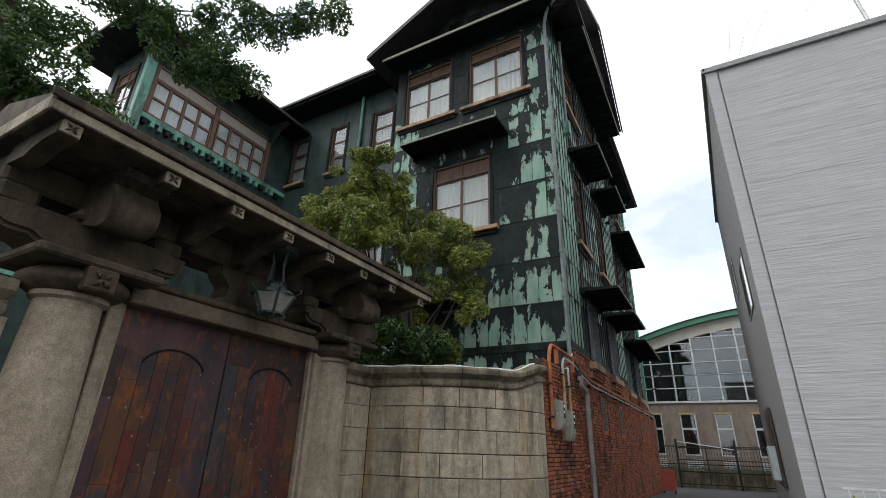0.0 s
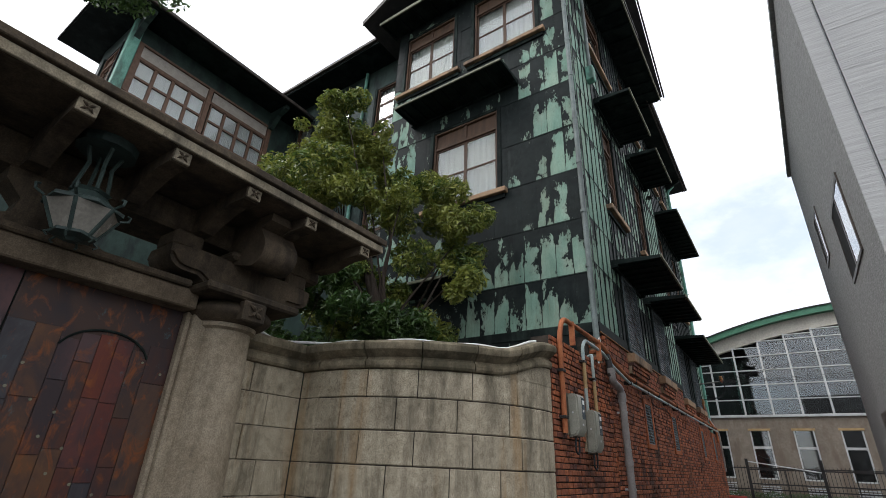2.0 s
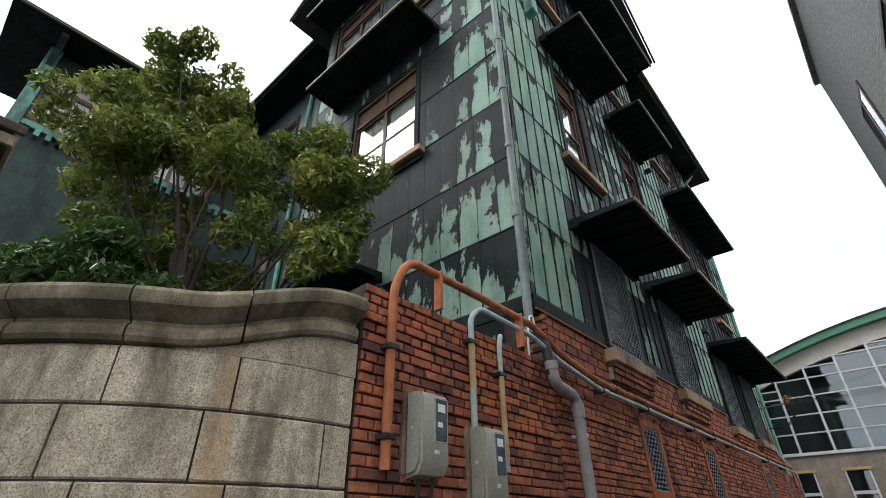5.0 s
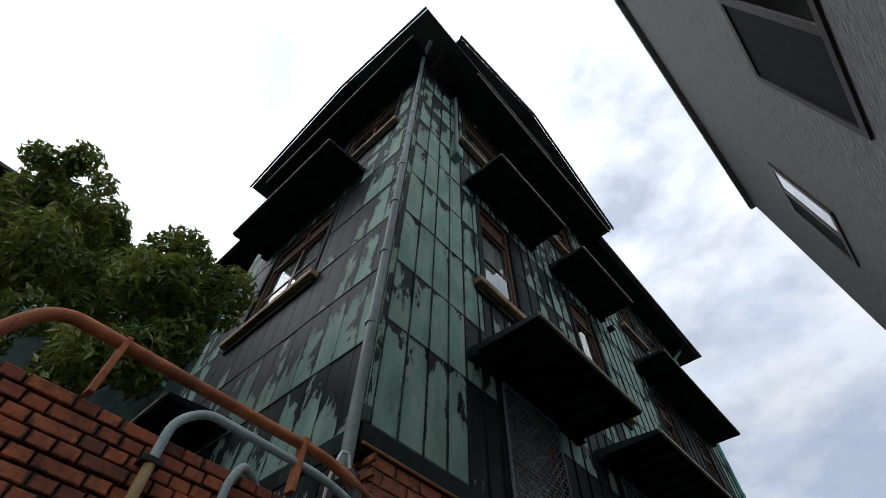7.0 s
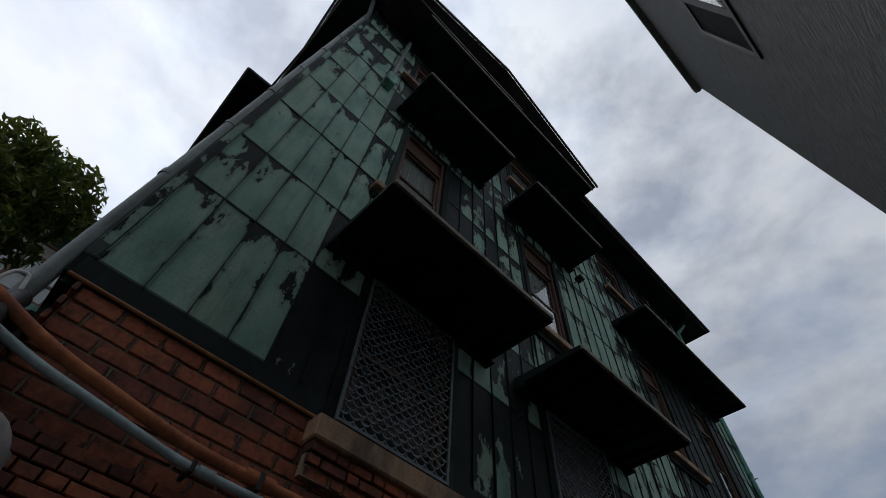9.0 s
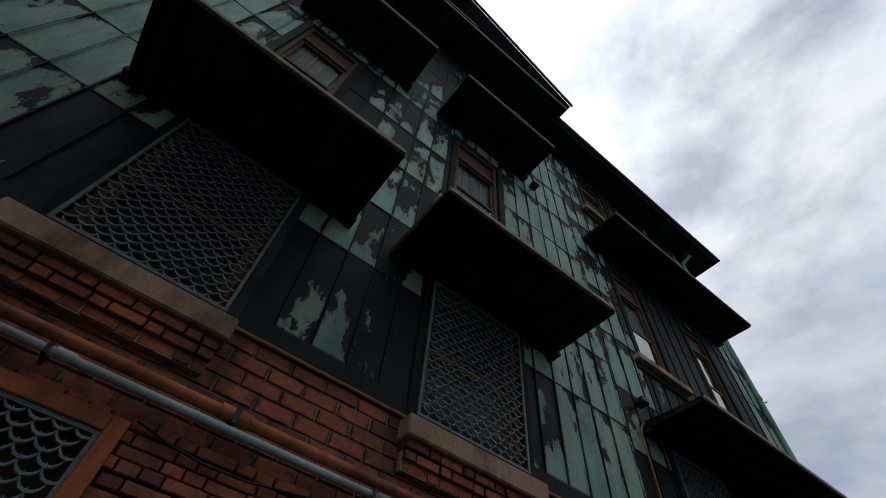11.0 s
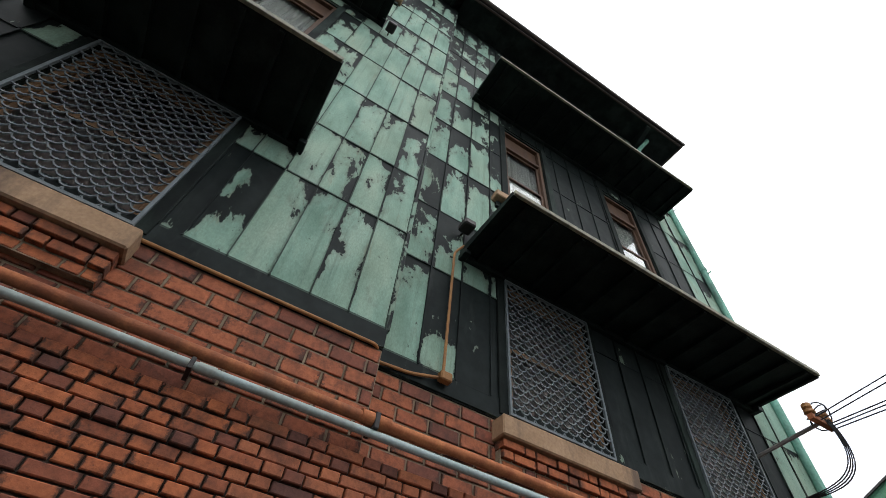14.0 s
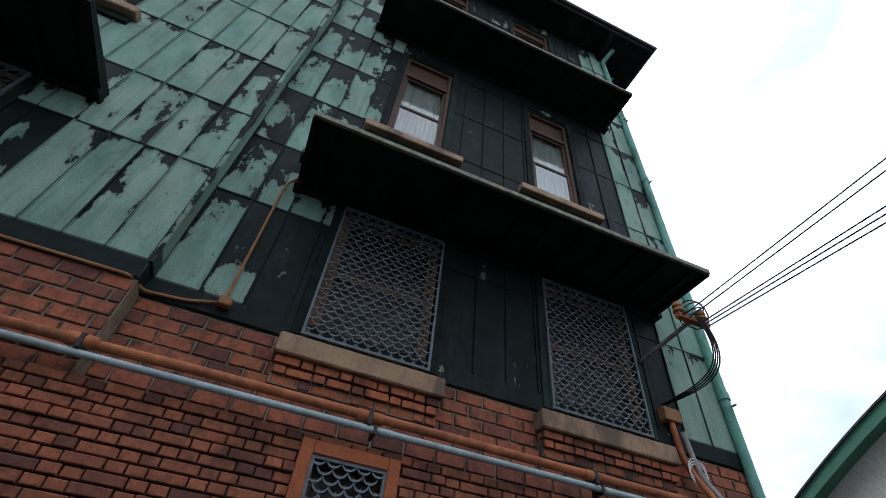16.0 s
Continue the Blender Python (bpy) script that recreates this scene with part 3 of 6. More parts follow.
def pick_east(u, z, rnd):
    if u < 1.0:
        return M_GREEN if z < 10.1 else M_GREEN2
    if z < 5.2:
        if u < 3.0 or 4.0 < u < 5.75:
            return M_DARK
        if u < 4.0:
            return M_SPARSE
        return M_GREEN if u > 6.0 else M_GREEN2
    if z > 11.1:
        return M_DARK if 1.2 < u < 5.8 else M_GREEN2
    if z > 9.2:
        return M_MIXED if u < 5.8 else M_GREEN
    if u < 1.5:
        return M_GREEN2
    if 1.4 < u < 2.7 or 4.2 < u < 5.5:
        return M_MIXED if z < 6.8 else M_DARK
    if u > 5.5:
        return M_GREEN
    return M_MIXED if rnd.random() < 0.5 else M_GREEN2


def pick_far(u, z, rnd):
    if u > 12.0:
        return M_GREEN
    if u < 7.9:
        return M_GREEN2
    if z < 5.2:
        return M_SHELTER
    if u < 8.3:
        return M_GREEN2 if rnd.random() < 0.6 else M_MIXED
    if z > 11.1:
        return M_DARK
    return M_SHELTER if rnd.random() < 0.7 else M_DARK


wall_south = backing("wall_south", minus([(-5.25, 0.0, 3.4, 13.9)], OPEN_S), on_south(0, -0.1, 0), M_BLACK)
wall_east = backing("wall_east", minus([(-0.09, 7.1, 3.45, 13.9)], OPEN_E), on_east(0, 0, 0), M_BLACK)
wall_east_far = backing("wall_east_far", minus([(7.1, 12.85, 3.45, 13.7)], OPEN_F), on_east(-0.2, 0, 0), M_BLACK)
OPEN_B = [(-11.2, -10.35, 10.95, 13.05), (-9.1, -8.35, 10.95, 13.05), (-7.05, -6.15, 10.95, 13.05), (-7.05, -6.15, 6.8, 8.9), (-9.1, -8.35, 6.8, 8.9)]
OPEN_W = [(-4.85, -0.15, 10.65, 12.55)]
OPEN_WS = [(-13.1, -11.9, 10.65, 12.5)]
wall_back = backing("wall_courtyard", minus([(-11.4, -5.25, 0, 14.2)], OPEN_B), on_south(0, 0.9, 0), M_PLASTER)
wall_wing = backing("wall_wing_east", minus([(-5.1, 0.9, 0, 13.4)], OPEN_W), on_east(-11.4, 0, 0), M_PLASTER)
wall_wing_s = backing("wall_wing_south", minus([(-13.4, -11.65, 0, 13.4)], OPEN_WS), on_south(0, -5.1, 0), M_PLASTER)
tagged(part("wall_tower_west", boxm(-5.25, -5.0, 0.15, 1.15, 0, 13.9), M_PLASTER), kind="structure")
tagged(part("wall_north", boxm(-16, -0.45, 12.6, 12.85, 0, 13.7), M_PLASTER), kind="structure")
tagged(part("wall_wing_west", boxm(-13.65, -13.4, -5.1, 0.9, 0, 13.4), M_PLASTER), kind="structure")
tagged(part("wall_courtyard_west", boxm(-16, -13.4, 0.9, 1.15, 0, 13.4), M_PLASTER), kind="structure")
tagged(part("wall_west", boxm(-16.25, -16, 0.9, 12.85, 0, 13.4), M_PLASTER), kind="structure")
# unseen floors, in the same near-black room tone
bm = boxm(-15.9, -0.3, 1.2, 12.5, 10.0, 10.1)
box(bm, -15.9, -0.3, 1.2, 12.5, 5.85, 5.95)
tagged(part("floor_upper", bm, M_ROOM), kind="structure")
wall_south_low = backing("wall_south_low", [(-5.25, -0.4, 2.6, 3.4)], on_south(0, -0.1, 0), M_BLACK)
tagged(part("wall_entrance", boxm(-9.3, -9.0, -16.0, -5.6, 0, 6.2), M_PLASTER), kind="structure")
tagged(part("trim_entrance", boxm(-9.0, -8.94, -16.0, -5.6, 4.2, 4.5, 0.01), M_PALE), kind="structure")
# flashing strip between brick and copper, and the corner board
tagged(part("trim_flashing", boxm(0.0, 0.016, -0.12, 7.1, 3.46, 3.62, 0.004), M_LAP), kind="structure")
tagged(part("trim_flashing", boxm(-0.2, -0.184, 7.1, 12.85, 3.46, 3.62, 0.004), M_LAP), kind="structure")
tagged(part("trim_flashing", boxm(-5.25, 0.02, -0.122, -0.1, 3.45, 3.62, 0.004), M_BLACK), kind="structure")
tagged(part("trim_corner", boxm(0.0, 0.02, -0.13, -0.06, 3.62, 13.4, 0.004), M_TRIM), kind="structure")
tagged(part("trim_step", boxm(-0.2, 0.012, 7.08, 7.118, 3.62, 13.4, 0.004), M_TRIM), kind="structure")

# brick base
bm = boxm(-0.3, -0.012, 0.0, 7.1, 2.66, 3.45)
box(bm, -0.5, -0.212, 7.1, 12.85, 2.66, 3.45)
base_upper = tagged(part("wall_base_upper", bm, M_MORTARU), kind="structure")
BW = [(2.1, 2.6), (4.57, 5.07), (8.6, 9.1), (10.95, 11.45)]
BWZ = (1.84, 2.56)
bm = bmesh.new()
for u0, u1, z0, z1 in minus([(0.0, 12.9, 0.0, 2.68)], [(a, b, *BWZ) for a, b in BW]):
    box(bm, -0.3, 0.036, u0, u1, z0, z1)
base_lower = tagged(part("wall_base_lower", bm, M_MORTAR), kind="structure")
fence_wall = tagged(part("wall_fence", boxm(-0.2, 0.036, -2.38, -0.001, 0, 2.86), M_MORTAR), kind="structure")
tagged(part("wall_base_south", boxm(-5.25, -0.22, -0.09, 0.16, 0, 3.4), M_MORTAR), kind="structure")
tagged(part("wall_base_north", boxm(-0.45, -0.2, 12.86, 12.9, 0, 2.6), M_MORTAR), kind="structure")


# ---- windows ----
def grille(parent, w, h, y, cell=0.1, thick=1.0):
    fr = bmesh.new()
    t = 0.022
    box(fr, -w / 2, -w / 2 + t, y - 0.012, y + 0.012, 0, h)
    box(fr, w / 2 - t, w / 2, y - 0.012, y + 0.012, 0, h)
    box(fr, -w / 2 + t, w / 2 - t, y - 0.012, y + 0.012, 0, t)
    box(fr, -w / 2 + t, w / 2 - t, y - 0.012, y + 0.012, h - t, h)
    g = part("grille", fr, M_IRON, parent, "blue-grey iron window grille")
    bm = bmesh.new()
    # rows of crescents like scales, each with a small cusp
    n = round(w / cell)
    c = w / n
    for r in range(int(h / (c * 0.52))):
        z = h - r * c * 0.52
        sh = 0.5 * (r % 2)
        for i in range(n):
            x = -w / 2 + (i + 0.5 + sh) * c
            if x + c * 0.45 > w / 2:
                continue
            pts = []
            for j in range(7):
                a = math.pi * (1.0 + j / 6)
                pts.append((x + math.cos(a) * c * 0.5, y, max(0.0, z + math.sin(a) * c * 0.52)))
            tube(bm, pts, [v * thick for v in (0.003, 0.006, 0.0085, 0.0095, 0.0085, 0.006, 0.003)], 4, caps=False)
            if z > c:
                tube(bm, [(x, y, z - 0.52 * c), (x, y, z - 0.3 * c)], [0.006, 0.002], 4)
    part("scrollwork", bm, M_IRON, g)
    return g


def window(name, m, w, h, cols=1, rows=2, transom=0.0, wood=M_WOOD, sill=0.0, curtain=M_CURTAIN, depth=0.05, seed=0, glass=M_GLASS):
    """A sash window in an opening; local x along the wall, y into it, z up from the opening's foot."""
    win = thing(name, m, kind="structure")
    t = 0.055
    bm = bmesh.new()
    box(bm, -w / 2, -w / 2 + t, depth - 0.03, depth + 0.08, 0, h, 0.004)
    box(bm, w / 2 - t, w / 2, depth - 0.03, depth + 0.08, 0, h, 0.004)
    box(bm, -w / 2 + t, w / 2 - t, depth - 0.03, depth + 0.08, 0, t, 0.004)
    box(bm, -w / 2 + t, w / 2 - t, depth - 0.03, depth + 0.08, h - t, h, 0.004)
    part("window_frame", bm, wood, win)
    top = h - t
    if transom:
        zt = h * (1 - transom)
        part("transom_rail", boxm(-w / 2 + t, w / 2 - t, depth - 0.02, depth + 0.07, zt - 0.035, zt + 0.035, 0.004), wood, win)
        part("transom_panel", boxm(-w / 2 + t, w / 2 - t, depth + 0.03, depth + 0.04, zt + 0.035, h - t), wood, win)
        if cols > 1:
            part("transom_post", boxm(-0.035, 0.035, depth - 0.01, depth + 0.07, zt + 0.035, h - t, 0.004), wood, win)
        top = zt - 0.035
    iw = (w - 2 * t) / cols
    s = 0.04
    for i in range(cols):
        x0 = -w / 2 + t + i * iw
        for j in range(rows):
            z0, z1 = t + (top - t) * j / rows, t + (top - t) * (j + 1) / rows
            dy = depth + (0.0 if (j == 0 and rows == 2 and cols == 1) else 0.022)
            sb = bmesh.new()
            box(sb, x0, x0 + s, dy, dy + 0.035, z0, z1)
            box(sb, x0 + iw - s, x0 + iw, dy, dy + 0.035, z0, z1)
            e0 = 0.5 if (j and cols > 1) else 1.0
            e1 = 0.5 if (j < rows - 1 and cols > 1) else 1.0
            box(sb, x0 + s, x0 + iw - s, dy, dy + 0.035, z0, z0 + s * e0)
            box(sb, x0 + s, x0 + iw - s, dy, dy + 0.035, z1 - s * e1, z1)
            sash = part("sash", sb, wood, win)
            gp = part("pane", boxm(x0 + s, x0 + iw - s, dy + 0.012, dy + 0.018, z0 + s * e0, z1 - s * e1), glass, sash)
            gp.visible_shadow = False
    if curtain:
        bm = bmesh.new()
        n = 60
        rr = random.Random(seed)
        amp = [rr.uniform(0.006, 0.022) for _ in range(n + 1)]
        lo_, hi_ = [], []
        for i in range(n + 1):
            x = -w / 2 + w * i / n
            y = depth + 0.1 + amp[i] * math.sin(i * 1.25 + rr.uniform(-0.3, 0.3))
            lo_.append(bm.verts.new((x, y, 0.0)))
            hi_.append(bm.verts.new((x, y - 0.004, h)))
        for i in range(n):
            bm.faces.new((lo_[i], lo_[i + 1], hi_[i + 1], hi_[i]))
        smooth(part("curtain", bm, curtain, win))
    if sill:
        part("window_sill", boxm(-w / 2 - sill, w / 2 + sill, -0.14, 0.05, -0.13, -0.012, 0.012), M_SILL, win)
        part("sill_apron", boxm(-w / 2 - sill + 0.05, w / 2 + sill - 0.05, -0.05, 0.0, -0.24, -0.13, 0.006), M_BLACK, win)
    # dark boards beside the frame
    for sx in (-1, 1):
        part("jamb_board", boxm(min(sx * w / 2, sx * (w / 2 + 0.1)), max(sx * w / 2, sx * (w / 2 + 0.1)), -0.03, 0.0, -0.0, h + 0.05, 0.004), M_BLACK, win)
    return win


num = 0
for (a, b, z0, z1), kw in zip(OPEN_S, (dict(cols=2, rows=2, transom=0.2), dict(cols=2, rows=2, transom=0.2), dict(cols=2, rows=2, transom=0.22))):
    num += 1
    window(f"window_{num}", on_south((a + b) / 2, -0.1, z0), b - a, z1 - z0, sill=0.24, seed=num, **kw)
for a, b, z0, z1 in OPEN_E + OPEN_F:
    num += 1
    x = -0.2 if a > 7 else 0.0
    low = z0 < 4
    wn = window(f"window_{num}", on_east(x, (a + b) / 2, z0), b - a, z1 - z0, rows=2, transom=0.0 if low else 0.22,
                wood=M_WOODY if low else M_WOOD, sill=0.0 if low else 0.27, seed=num, curtain=M_FROST if low else M_CURTAIN, glass=M_FROSTG if low else M_GLASS)
    if low:
        grille(wn, b - a + 0.04, z1 - z0 + 0.02, -0.045, 0.1)
for a, b, z0, z1 in OPEN_B:
    num += 1
    window(f"window_{num}", on_south((a + b) / 2, 0.9, z0), b - a, z1 - z0, rows=3, transom=0.0, sill=0.12, seed=num)


def sill_stone(y0, y1, x):
    s = thing("stone_window_sill", pose(x, 0, 0), "tan stone window sill on a stepped brick corbel", "window sill", "stone sills along the alley")
    part("slab", boxm(-0.02, 0.15, y0, y1, 3.25, 3.42, 0.012), M_SILL, s)
    for k, (zc, out) in enumerate(((3.18, 0.11), (3.11, 0.095), (3.04, 0.065))):
        y, i = y0 + 0.02 + 0.01 * k, k
        while y < y1 - 0.06:
            wd = min((0.2, 0.1)[i % 2], y1 - 0.02 - y)
            part("brick", boxm(-0.01, out - 0.004 * (i % 3), y + 0.005, y + wd - 0.005, zc + 0.005, zc + 0.065, 0.004), M_BRICK, s)
            y += wd
            i += 1
    part("corbel_mortar", boxm(-0.01, 0.055, y0 + 0.03, y1 - 0.03, 3.04, 3.25), M_MORTARU, s)


for y0, y1, x in ((1.52, 2.866, 0.0), (4.17, 5.515, 0.0), (8.14, 9.5, -0.2), (10.4, 11.83, -0.2)):
    sill_stone(y0, y1, x)


def cellar_window(i, y0, y1):
    w, h = y1 - y0, BWZ[1] - BWZ[0]
    win = thing(f"window_{20 + i}", on_east(0.05, (y0 + y1) / 2, BWZ[0]), kind="structure")
    bm = bmesh.new()
    e = 0.085
    box(bm, -w / 2 - e, -w / 2, -0.03, 0.1, -e, h + e, 0.006)
    box(bm, w / 2, w / 2 + e, -0.03, 0.1, -e, h + e, 0.006)
    box(bm, -w / 2, w / 2, -0.03, 0.1, h, h + e, 0.006)
    box(bm, -w / 2, w / 2, -0.03, 0.1, -e, 0, 0.006)
    part("surround", bm, M_ORANGE, win, "orange painted window surround")
    grille(win, w, h, -0.005, 0.1, 1.15)
    bm = bmesh.new()
    box(bm, -w / 2, -w / 2 + 0.05, 0.1, 0.16, 0, h)
    box(bm, w / 2 - 0.05, w / 2, 0.1, 0.16, 0, h)
    box(bm, -w / 2 + 0.05, w / 2 - 0.05, 0.1, 0.16, h - 0.06, h)
    box(bm, -w / 2 + 0.05, w / 2 - 0.05, 0.1, 0.16, 0, 0.05)
    part("window_frame", bm, M_WOODY, win)
    gp = part("pane", boxm(-w / 2 + 0.05, w / 2 - 0.05, 0.125, 0.131, 0.05, h - 0.06), M_FROSTG, win)
    gp.visible_shadow = False
    part("board", boxm(-w / 2, w / 2, 0.2, 0.21, 0, h), M_FROST, win)


for i, (a, b) in enumerate(BW):
    cellar_window(i, a, b)


# ---- awnings ----
def awning(m, length, deep, label, ribs=9):
    """A flat copper-clad awning; local x along the wall, -y outwards, z = 0 at the outer edge's top."""
    aw = thing("window_awning", m, label, "awning", "awnings over the windows")
    bm = bmesh.new()
    prism(bm, [(-deep, -0.035), (-deep, -0.01), (0.0, 0.06), (0.0, 0.0)], 0, -length / 2, length / 2)
    part("deck", bm, M_AWN, aw)
    part("front_edge", boxm(-length / 2 - 0.01, length / 2 + 0.01, -deep - 0.025, -deep + 0.01, -0.05, 0.008, 0.004), M_EDGE, aw, "weathered pale front edge")
    for sx in (-1, 1):
        bm = bmesh.new()
        prism(bm, [(-deep, -0.06), (-deep, 0.0), (0.0, 0.065), (0.0, -0.05)], 0, sx * length / 2 - 0.02, sx * length / 2 + 0.02)
        part("end_board", bm, M_AWN, aw)
        part("bracket", boxm(sx * length / 2 - 0.035, sx * length / 2 + 0.035, -0.14, 0.0, -0.11, -0.045, 0.006), M_AWN, aw)
    for i in range(ribs):
        x = -length / 2 + length * (i + 0.5) / ribs
        bm = bmesh.new()
        prism(bm, [(-deep + 0.03, -0.07), (-deep + 0.03, -0.03), (0.0, 0.005), (0.0, -0.06)], 0, x - 0.022, x + 0.022)
        part("rib", bm, M_AWN, aw)
    part("wall_batten", boxm(-length / 2 - 0.02, length / 2 + 0.02, -0.06, 0.0, -0.09, -0.02, 0.005), M_AWN, aw)
    return aw


LA = "black copper awning over a grilled window"
LB = "black copper awning over an upper window"
awning(on_east(0.0, 2.21, 5.15), 2.1, 0.93, LA, 7)
awning(on_east(0.0, 4.86, 5.15), 2.15, 0.91, LA, 7)
awning(on_east(-0.2, 9.95, 5.15), 4.36, 0.9, "long black copper awning over two grilled windows", 13)
awning(on_east(0.0, 2.26, 9.43), 2.0, 0.83, LB, 7)
awning(on_east(0.0, 4.91, 9.43), 1.96, 0.82, LB, 7)
awning(on_east(-0.2, 10.0, 9.48), 4.42, 0.82, "long black copper awning over two upper windows", 13)
awning(on_south(-2.86, -0.1, 9.62), 3.04, 0.84, "black copper awning over a curtained window", 10)
awning(on_south(-3.4, -0.1, 4.72), 1.8, 0.75, "low black copper awning behind the garden tree", 6)


# ---- roofs ----
def roof_slab(name, rings, material, thick=0.12, label=""):
    """Four-cornered roof planes with a thickness."""
    bm = bmesh.new()
    for q in rings:
        top = [bm.verts.new(p) for p in q]
        low = [bm.verts.new((p[0], p[1], p[2] - thick)) for p in q]
        bm.faces.new(top)
        bm.faces.new(low[::-1])
        n = len(q)
        for j in range(n):
            bm.faces.new((low[j], low[(j + 1) % n], top[(j + 1) % n], top[j]))
    bmesh.ops.recalc_face_normals(bm, faces=bm.faces)
    return tagged(part(name, bm, material), kind="structure")


AP_S, AP_E = 15.5, 15.9
XR, XL, XM = 0.9, -6.0, -2.55
YN, YF, YM = 0.0, 7.08, 3.5
# gable to the south: two planes over the tower
roof_slab("roof_tower_south", [
    [(XR, -1.0, 13.68), (XM, -1.0, AP_S), (XM, 4.0, AP_S), (XR, 4.0, 13.68)],
    [(XL, -1.0, 13.68), (XL, 7.7, 13.68), (XM, 7.7, AP_S), (XM, -1.0, AP_S)]], M_ROOFT)
# gable to the east
roof_slab("roof_tower_east", [
    [(1.03, YN, 13.82), (-3.0, YN, 13.82), (-3.0, YM, AP_E), (1.0, YM, AP_E)],
    [(1.0, YM, AP_E), (-3.0, YM, AP_E), (-3.0, YF, 13.75), (0.93, YF, 13.75)]], M_ROOFT)
for nm, pts in (("trim_verge", [(XR, -1.02, 13.64), (XM, -1.02, AP_S - 0.04), (XL, -1.02, 13.64)]),
                ("trim_verge", [(1.05, YN - 0.03, 13.78), (1.02, YM, AP_E - 0.04), (0.95, YF + 0.03, 13.71)])):
    for a, b in zip(pts, pts[1:]):
        bm = bmesh.new()
        a, b = Vector(a), Vector(b)
        up = Vector((0, 0, 0.11))
        o = Vector((0, -0.05, 0)) if nm and abs(a.y - b.y) < 0.01 else Vector((0.05, 0, 0))
        quad = [a - up, b - up, b + up * 0.6, a + up * 0.6]
        v1 = [bm.verts.new(p) for p in quad]
        v2 = [bm.verts.new(p + o) for p in quad]
        bm.faces.new(v1)
        bm.faces.new(v2[::-1])
        for j in range(4):
            bm.faces.new((v1[j], v1[(j + 1) % 4], v2[(j + 1) % 4], v2[j]))
        bmesh.ops.recalc_face_normals(bm, faces=bm.faces)
        tagged(part("trim_verge", bm, M_EAVE), kind="structure")
# gable walls
bm = bmesh.new()
prism(bm, [(-5.25, 13.85), (0.0, 13.85), (0.0, 13.95), (XM, 15.38), (-5.25, 13.95)], 1, -0.1, 0.1)
tagged(part("wall_gable_south", bm, M_BLACK), kind="structure")
bm = bmesh.new()
prism(bm, [(0.11, 13.85), (7.1, 13.85), (7.1, 13.95), (YM, 15.7), (0.11, 13.95)], 0, -0.25, 0.0)
tagged(part("wall_gable_east", bm, M_BLACK), kind="structure")
for xx in (-3.05, -2.35):
    v = thing("gable_vent", pose(xx, -0.1, 14.22), "black louvred vent in the gable", "vent", "gable vents")
    part("vent_frame", boxm(-0.26, 0.26, -0.03, 0.0, 0.0, 0.5, 0.005), M_BLACK, v)
    for j in range(6):
        bm = boxm(-0.22, 0.22, -0.06, -0.03, 0.04 + j * 0.075, 0.075 + j * 0.075)
        part("slat", bm, M_AWN, v)


def pent(name, m, length, deep, z=0.0):
    bm = bmesh.new()
    prism(bm, [(-deep, -0.03), (-deep, 0.03), (0.0, 0.22), (0.0, 0.06)], 0, -length / 2, length / 2)
    ob = tagged(part(name, bm, M_AWN, m=m), kind="structure")
    bm = bmesh.new()
    for i in range(int(length / 0.55) + 1):
        x = -length / 2 + 0.05 + (length - 0.1) * i / int(length / 0.55)
        prism(bm, [(-deep + 0.06, -0.07), (-deep + 0.06, -0.02), (0.0, 0.07), (0.0, -0.03)], 0, x - 0.03, x + 0.03)
    part("rafter", bm, M_AWN, ob)
    bm = boxm(-length / 2 - 0.02, length / 2 + 0.02, -deep - 0.03, -deep + 0.005, -0.06, 0.045, 0.005)
    part("eave_edge", bm, M_EDGE, ob)
    return ob


pent("eave_pent_south", on_south(-2.6, -0.1, 13.45), 5.7, 0.72)
pent("eave_pent_east", on_east(0.0, 3.9, 13.45), 6.1, 0.85)
# eave and roof of the far part
roof_slab("roof_far", [
    [(0.5, 6.7, 13.6), (0.5, 13.93, 13.6), (-5.0, 10.3, 16.2), (-5.0, 6.7, 16.2)],
    [(0.5, 13.93, 13.6), (-16.4, 13.93, 13.6), (-9.5, 10.3, 16.2), (-5.0, 10.3, 16.2)]], M_ROOFT)
bm = boxm(-0.2, 0.46, 7.1, 13.88, 13.44, 13.48)
box(bm, -16, -0.2, 12.85, 13.88, 13.44, 13.48)
tagged(part("ceiling_soffit_far", bm, M_AWN), kind="structure")
bm = bmesh.new()
tube(bm, [(0.52, 6.75, 13.56), (0.52, 13.95, 13.56), (-16.3, 13.95, 13.56)], 0.07, 8)
box(bm, 0.43, 0.47, 6.75, 13.9, 13.42, 13.6)
tagged(part("trim_gutter", bm, M_EAVE), kind="structure")
br = tagged(part("corner_bracket", prism(bmesh.new(), [(-0.2, 13.44), (0.4, 13.44), (0.4, 13.36), (0.0, 13.16), (-0.2, 13.1)], 1, 12.7, 12.82), M_AWN),
            "black eave bracket under the roof corner", "bracket")
